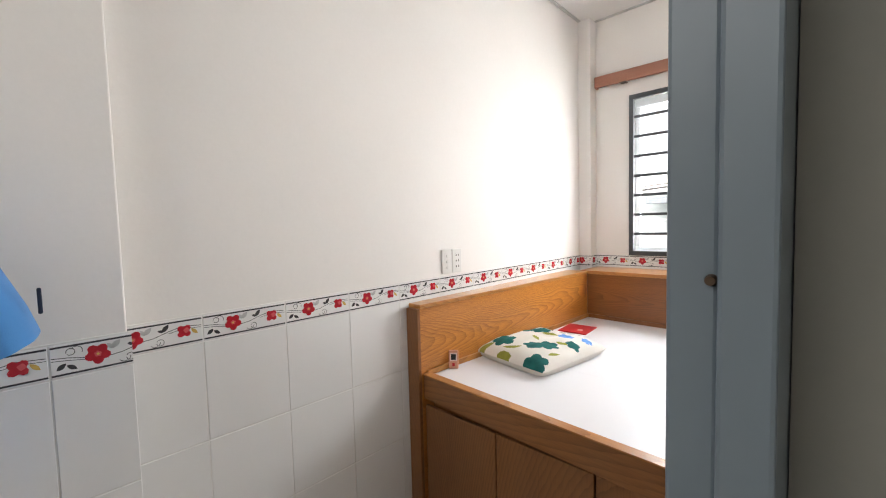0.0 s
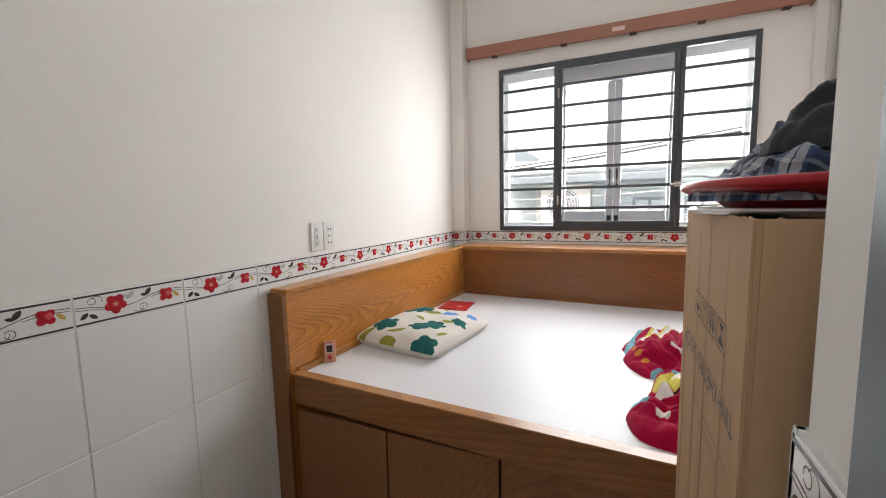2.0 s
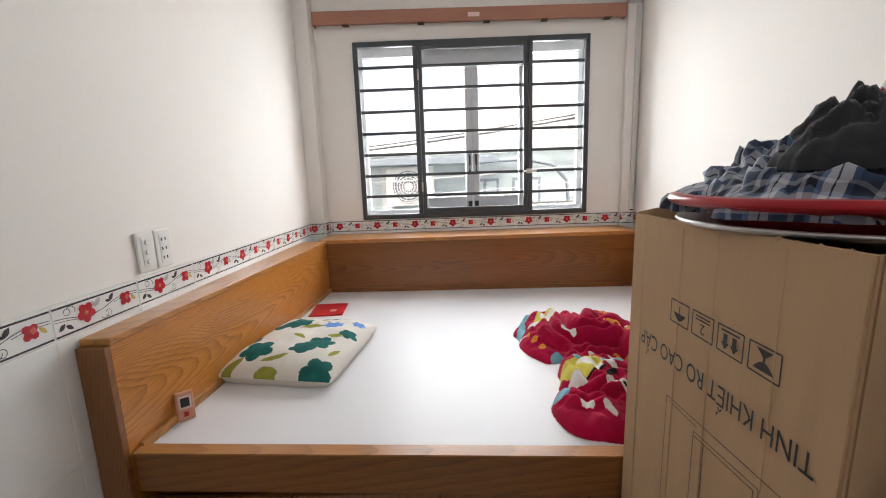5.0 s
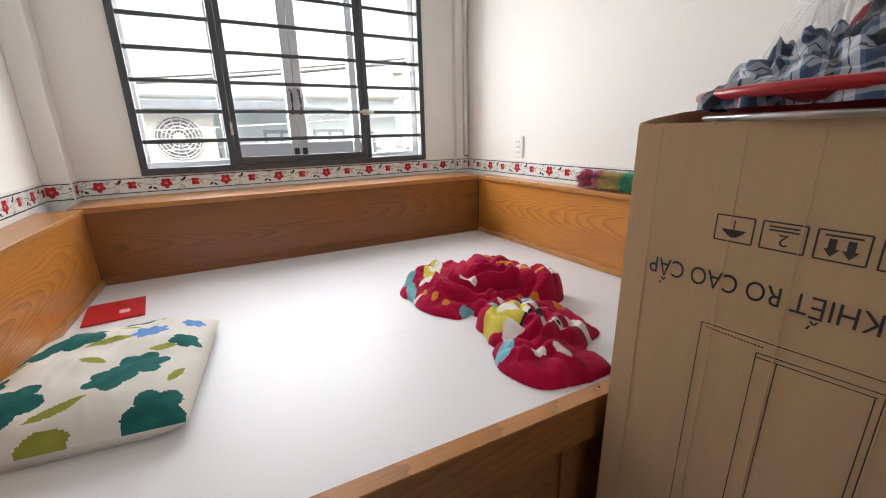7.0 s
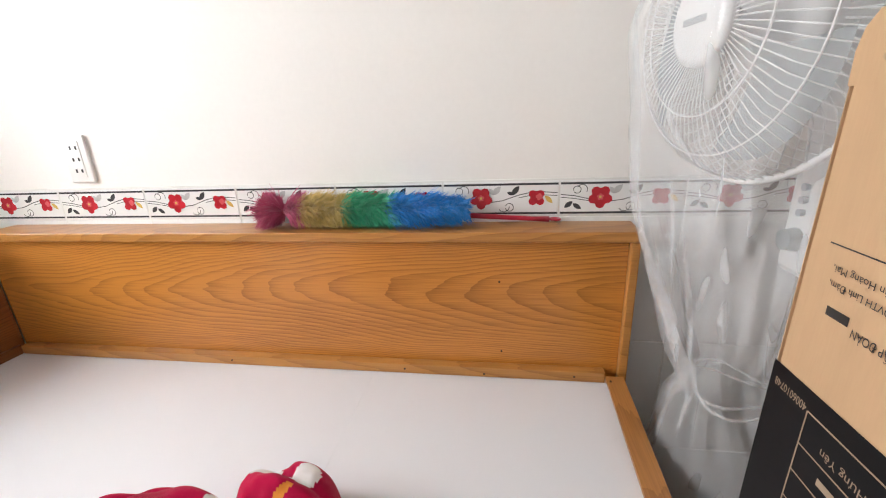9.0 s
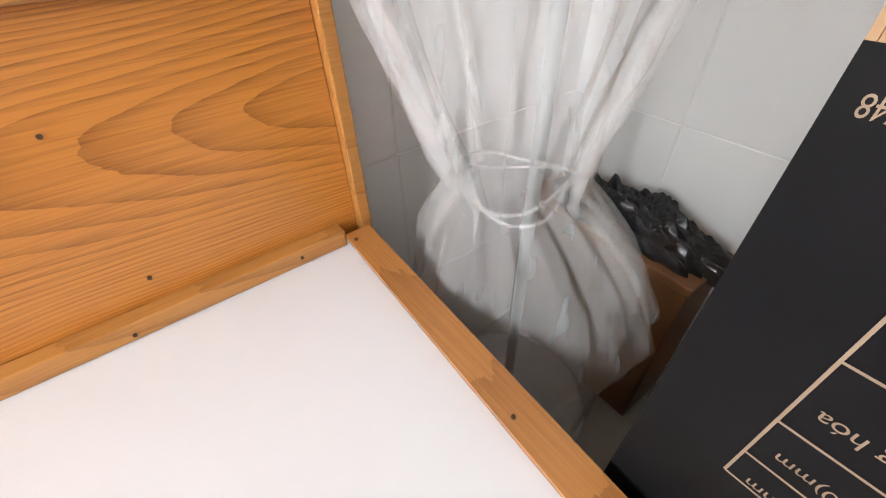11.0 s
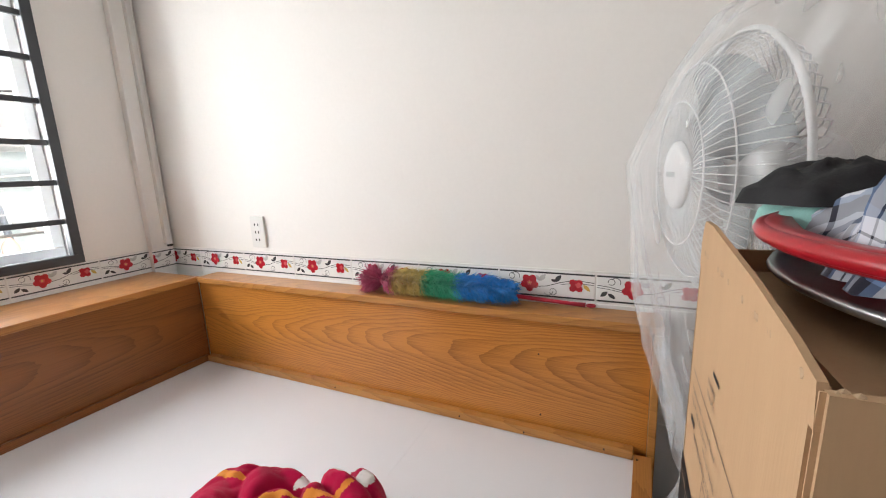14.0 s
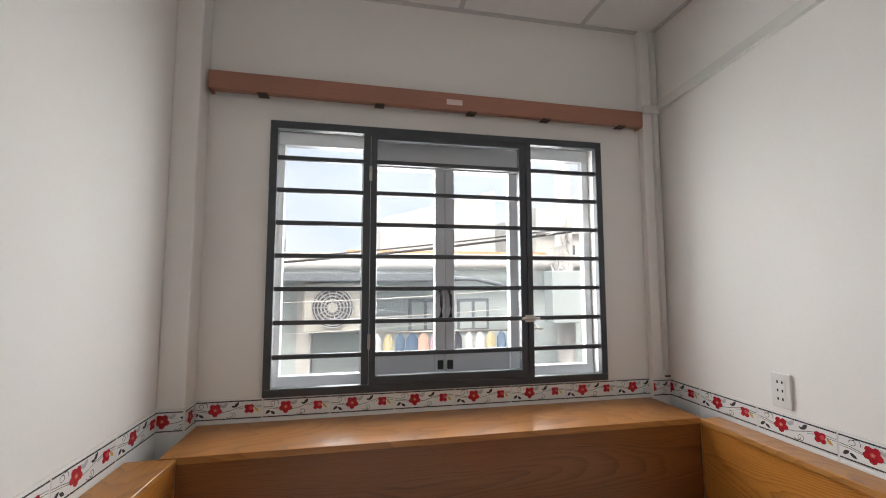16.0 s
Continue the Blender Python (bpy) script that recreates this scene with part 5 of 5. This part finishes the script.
bmesh.ops.create_cone(sm, cap_ends=True, segments=20, radius1=0.05, radius2=0.045, depth=0.02, matrix=pose(-0.58, 6.64, 1.19, 90, 0, 0))
part("fan_hub", sm, AC_W, ac)
for x in (-0.8, -0.32):
    part("bracket", box(x - 0.015, x + 0.015, 6.66, 6.999, 0.90, 0.928), GREY_METAL, ac)
line = thing("clothes_line", "thin metal pole for drying clothes before the house", "clothes line")
part("pole", tube([(-0.25, 6.5, 0.93), (1.75, 6.5, 0.93)], 0.012), CHROME, line)
for x in (-0.22, 1.72):
    part("bracket", tube([(x, 6.5, 0.93), (x, 6.75, 0.97), (x, 7.0, 1.0)], 0.012), CHROME, line)
rng = random.Random(8)
CLO = [material("washed_cloth", c, 0.9, tint=0.15, tint_scale=12) for c in ((0.70, 0.70, 0.68), (0.05, 0.05, 0.07), (0.40, 0.30, 0.36), (0.62, 0.40, 0.32), (0.10, 0.16, 0.26), (0.55, 0.48, 0.30))]
for k in range(14):
    x = -0.12 + k * 0.125
    w, h = 0.045 + 0.02 * rng.random(), 0.30 + 0.16 * rng.random()
    bm = tube_cloth([(x, 6.5, 0.925), (x, 6.5, 0.86), (x, 6.5, 0.86 - h * 0.5), (x + 0.01, 6.5, 0.86 - h)], [0.01, w, w * 1.1, w * 1.25], [0.006, 0.03, 0.035, 0.04], 18, k * 1.7, (0, 1, 0))
    tagged(part("hanging_garment", bm, CLO[(k * 5 + k // 3) % 6]), "garment drying on the pole before the house", "garment", "drying clothes")
pole = thing("utility_pole", "concrete utility pole with meter cabinet and tangled cables", "utility pole")
part("post", tube([(2.05, 6.5, -3.2), (2.02, 6.5, 5.0)], [0.12, 0.09], sides=14), WHITE_WALL, pole)
part("meter_cabinet", box(1.72, 2.2, 6.18, 6.38, 1.02, 1.58, 0.01), BLUE_WALL, pole, "pale blue meter cabinet")
bm = bmesh.new()
rng = random.Random(3)
for k in range(14):
    z0 = 1.55 + 0.05 * k
    p = [(2.02, 6.38, z0)]
    for j in range(1, 5):
        p.append((2.02 - 0.08 * j * rng.random(), 6.36 - 0.02 * j, z0 - 0.10 * j * rng.random() + 0.05 * rng.random()))
    tube(p, 0.006, bm, 5)
part("cable_tangle", bm, CLO[0], pole)
for k, (z0, z1, r) in enumerate(((1.50, 2.02, 0.014), (1.55, 2.06, 0.009), (1.30, 1.42, 0.006), (1.12, 1.22, 0.005), (0.93, 1.15, 0.004))):
    p = [(-4.0 + 6.02 * s / 14, 6.3 + 0.1 * k * (1 - s / 14), z0 + (z1 - z0) * s / 14 - 0.10 * math.sin(math.pi * s / 14)) for s in range(15)]
    tagged(part("overhead_cable", tube(p, r, sides=6), CABLE if k < 2 else CLO[0]), "thin overhead cable strung along the alley", "cable", "overhead cables")


def far_house(x0, x1, y, z1, roof, mat, label, slope=0.0):
    h = thing("distant_house", label, "house")
    bm = prism([(x0, -3.2), (x1, -3.2), (x1, z1 + slope), (x0, z1)], 0, 6.0)
    w_ = part("wall", bm, mat, h)
    w_.matrix_basis = Matrix(((1, 0, 0, 0), (0, 0, 1, y), (0, 1, 0, 0), (0, 0, 0, 1)))
    part("parapet", box(x0 - 0.1, x1 + 0.1, y - 0.12, y - 0.002, roof - 0.15, roof), WHITE_WALL, h)
    for k in range(3):
        xx = x0 + (x1 - x0) * (0.2 + 0.3 * k)
        wd = part("window", box(xx - 0.35, xx + 0.35, y - 0.06, y - 0.003, z1 - 1.9, z1 - 1.0), WHITE_WALL, h)
        part("pane", box(xx - 0.28, xx + 0.28, y - 0.08, y - 0.061, z1 - 1.82, z1 - 1.08), DARK_WIN, wd)
    return h


far_house(0.2, 3.7, 14.0, 3.3, 2.1, WHITE_WALL, "white distant house with sloping roofline", 1.0)
far_house(-9.0, -4.6, 20.0, 3.9, 3.0, BLUE_WALL, "pale distant house seen over the roofs")
far_house(4.6, 9.0, 13.0, 3.6, 3.0, WHITE_WALL, "grey-white distant house behind the utility pole")
oh = thing("roof_ridge", "low orange-tiled roof beyond the blue house", "roof")
part("slope", prism([(-1.4, 0), (3.4, 0), (3.2, 0.35), (-1.2, 0.35)], 0, 0.05), ORANGE, oh)
oh.matrix_basis = pose(0.6, 10.6, 1.80, 60, 0, 0)

bm = bmesh.new()
bm.faces.new([bm.verts.new(p) for p in ((-260, 140, -40), (260, 140, -40), (260, 140, 200), (-260, 140, 200))])
tagged(part("backdrop", bm, cloud), "bright white clouds over the roofs", "sky", kind="structure")

# ---- wall tiles ----


def border_mesh():
    """A 25 cm border tile with printed flowers, vines and dark rope lines."""
    bm = bmesh.new()
    L, H, T = 0.2495, 0.076, SET
    b = 0.0012
    lo = [(0, 0), (L, 0), (L, H), (0, H)]
    hi = [(b, b), (L - b, b), (L - b, H - b), (b, H - b)]
    a = [bm.verts.new((x, y, -0.001)) for x, y in lo]
    m1 = [bm.verts.new((x, y, T - b)) for x, y in lo]
    c = [bm.verts.new((x, y, T)) for x, y in hi]
    bm.faces.new(c)
    for i in range(4):
        j = (i + 1) % 4
        bm.faces.new((a[i], a[j], m1[j], m1[i]))
        bm.faces.new((m1[i], m1[j], c[j], c[i]))
    E = 0.00025

    def disc(cx, cy, r, n, turn, deep, h, mat):
        p = []
        for k in range(n * 4):
            t = 2 * math.pi * k / (n * 4)
            q = r * (1 - deep + deep * abs(math.cos((t + turn) * n / 2)))
            p.append((cx + q * math.cos(t), cy + q * math.sin(t)))
        flat(p, T + E * h, bm, mat)

    def lf(cx, cy, ln, w, turn, mat, h=2):
        p = []
        for s in (1, -1):
            for k in range(6):
                x = (-1 + 2 * k / 5) * s * ln
                y = s * w * (1 - (x / ln) ** 2)
                p.append((cx + x * math.cos(turn) - y * math.sin(turn), cy + x * math.sin(turn) + y * math.cos(turn)))
        flat(p[:6] + p[7:11], T + E * h, bm, mat)

    def vine(pts, w, mat=1):
        for p, q in zip(pts, pts[1:]):
            d = (Vector(q) - Vector(p)).normalized()
            nn = Vector((-d.y, d.x)) * w / 2
            flat([Vector(p) - nn, Vector(q) - nn, Vector(q) + nn, Vector(p) + nn], T + E, bm, mat)

    for y0, y1 in ((0.0035, 0.0080), (0.0675, 0.0720)):
        flat([(b, y0), (L - b, y0), (L - b, y1), (b, y1)], T + E, bm, 1)
    arc = lambda cx, cy, r, a0, a1: [(cx + r * math.cos(a0 + (a1 - a0) * k / 9), cy + r * math.sin(a0 + (a1 - a0) * k / 9)) for k in range(10)]
    vine([(0.002, 0.046), (0.03, 0.043), (0.06, 0.036), (0.10, 0.030), (0.13, 0.034), (0.165, 0.046), (0.20, 0.054), (0.247, 0.050)], 0.0017)
    vine([(0.002, 0.040), (0.03, 0.037), (0.07, 0.030)], 0.0014)
    vine([(0.165, 0.040), (0.20, 0.047), (0.247, 0.044)], 0.0014)
    vine(arc(0.035, 0.056, 0.008, -2.5, 3.4), 0.0015)
    vine(arc(0.045, 0.056, 0.011, -0.5, 2.6), 0.0015)
    vine(arc(0.145, 0.019, 0.009, -3.0, 2.8), 0.0015)
    vine(arc(0.133, 0.021, 0.012, -2.6, 0.0), 0.0015)
    for cx, cy, ln, w, tn in ((0.018, 0.024, 0.011, 0.0055, 0.7), (0.036, 0.020, 0.011, 0.005, -0.6), (0.158, 0.056, 0.013, 0.006, 0.9), (0.147, 0.050, 0.008, 0.004, -0.3)):
        lf(cx, cy, ln, w, tn, 4)
    lf(0.117, 0.056, 0.013, 0.0065, 0.8, 5)
    lf(0.106, 0.054, 0.009, 0.005, 2.2, 5)
    lf(0.229, 0.036, 0.012, 0.005, -0.8, 6)
    disc(0.083, 0.040, 0.0255, 5, 0.3, 0.30, 3, 2)
    disc(0.083, 0.040, 0.0075, 5, 0.9, 0.3, 4, 3)
    disc(0.083, 0.040, 0.003, 5, 0.0, 0.2, 5, 6)
    disc(0.203, 0.040, 0.0205, 4, 0.8, 0.38, 3, 2)
    disc(0.209, 0.042, 0.008, 4, 0.2, 0.3, 4, 3)
    return mesh("border_tile", bm, [TILE, T_LINE, T_RED, T_PINK, T_LEAF, T_PALE, T_GOLD])


def plain_mesh(L, H):
    bm = bmesh.new()
    b, T = 0.0012, SET
    lo = [(0, 0), (L, 0), (L, H), (0, H)]
    hi = [(b, b), (L - b, b), (L - b, H - b), (b, H - b)]
    a = [bm.verts.new((x, y, -0.001)) for x, y in lo]
    m1 = [bm.verts.new((x, y, T - b)) for x, y in lo]
    c = [bm.verts.new((x, y, T)) for x, y in hi]
    bm.faces.new(c)
    for i in range(4):
        j = (i + 1) % 4
        bm.faces.new((a[i], a[j], m1[j], m1[i]))
        bm.faces.new((m1[i], m1[j], c[j], c[i]))
    return mesh("wall_tile", bm, TILE)


BORDER = border_mesh()
PLAIN = {}
PITCH, Z0 = 0.2525, 0.9405
JOINT = material("white_joint", (0.74, 0.73, 0.70), 0.85, tint=0.08, tint_scale=30)


def clip_mesh(me, x0, x1):
    """A tile cut to the stretch x0 to x1 of its length."""
    bm = bmesh.new()
    bm.from_mesh(me)
    for x, s in ((x0, -1), (x1, 1)):
        bmesh.ops.bisect_plane(bm, geom=bm.verts[:] + bm.edges[:] + bm.faces[:], plane_co=(x, 0, 0), plane_no=(s, 0, 0), clear_outer=True)
    out = bpy.data.meshes.new(me.name)
    bm.to_mesh(out)
    bm.free()
    for m in me.materials:
        out.materials.append(m)
    return out


def tile_run(parent, m, s0, s1, first, rows=3, joints=True):
    """Tiles along a wall from s0 to s1 in its own frame (x along, y up, z out); one joint lies at first."""
    k = math.floor((s0 - first) / PITCH)
    while first + k * PITCH < s1 - 0.004:
        a = first + k * PITCH
        c0, c1 = max(0.0, s0 - a), min(0.2495, s1 - a)
        k += 1
        if c1 - c0 < 0.004:
            continue
        me = BORDER if c1 - c0 > 0.249 else clip_mesh(BORDER, c0, c1)
        ob = new("border_tile", me)
        ob.parent, ob.matrix_basis = parent, m @ pose(a, Z0, 0)
        for r in range(rows):
            key = round(c1 - c0, 3)
            if key not in PLAIN:
                PLAIN[key] = plain_mesh(c1 - c0, 0.2995)
            ob = new("wall_tile", PLAIN[key])
            ob.parent, ob.matrix_basis = parent, m @ pose(a + c0, Z0 - 0.3025 * (r + 1), 0)
    if joints:
        j = part("tile_joint", box(s0, s1, 0.0, Z0 + 0.080, -0.0005, SET - 0.0016), JOINT, parent)
        j.matrix_basis = m


def along(origin, direction, normal):
    d, n = Vector(direction), Vector(normal)
    return Matrix(((d.x, 0, n.x, origin[0]), (d.y, 0, n.y, origin[1]), (0, 1, 0, 0), (0, 0, 0, 1)))


tile_run(wall_left, along((XL - SET, 0), (0, 1, 0), (1, 0, 0)), 1.062, PY0 + SET - 0.001, 1.765)
tile_run(wall_right, along((XR + SET, 4.0), (0, -1, 0), (-1, 0, 0)), 4.0 - QY0 - SET + 0.001, 4.0 - SY1 + SET, 4.0 - 2.394)
tile_run(wall_window, along((0, YW + SET), (1, 0, 0), (0, -1, 0)), PX0 - SET + 0.001, QX0 + SET - 0.001, -0.63)
tile_run(pillar_left, along((0, PY0 + SET), (1, 0, 0), (0, -1, 0)), XL + 0.001, PX0 - SET, -1.02)
tile_run(pillar_left, along((PX0 - SET, 0), (0, 1, 0), (1, 0, 0)), PY0 + 0.001, YW - 0.001, 3.72)
tile_run(pillar_right, along((0, QY0 + SET), (1, 0, 0), (0, -1, 0)), QX0, XR - 0.001, 0.96)
tile_run(pillar_door, along((-0.885, 0), (0, 1, 0), (1, 0, 0)), 0.802, 1.072 + SET, 0.93)
tile_run(wall_door, along((0, SY1 - SET), (1, 0, 0), (0, 1, 0)), SX - SET, XR - 0.001, 0.40)
tile_run(wall_door, along((SX, 3.0), (0, -1, 0), (-1, 0, 0)), 3.0 - SY1, 3.0 - SY0 - 0.0, 3.0 - SY1)

# floor tiles
fm = plain_mesh(0.298, 0.298)
fm.materials.clear()
fm.materials.append(FLOOR)
for i in range(8):
    for j in range(7):
        x, y = -0.95 + 0.3 * i, 0.0 + 0.3 * j
        if x < 1.1 and y < 2.0:
            ob = new("floor_tile", fm)
            ob.parent = floor
            ob.matrix_basis = pose(x, y, -SET + 0.0005)
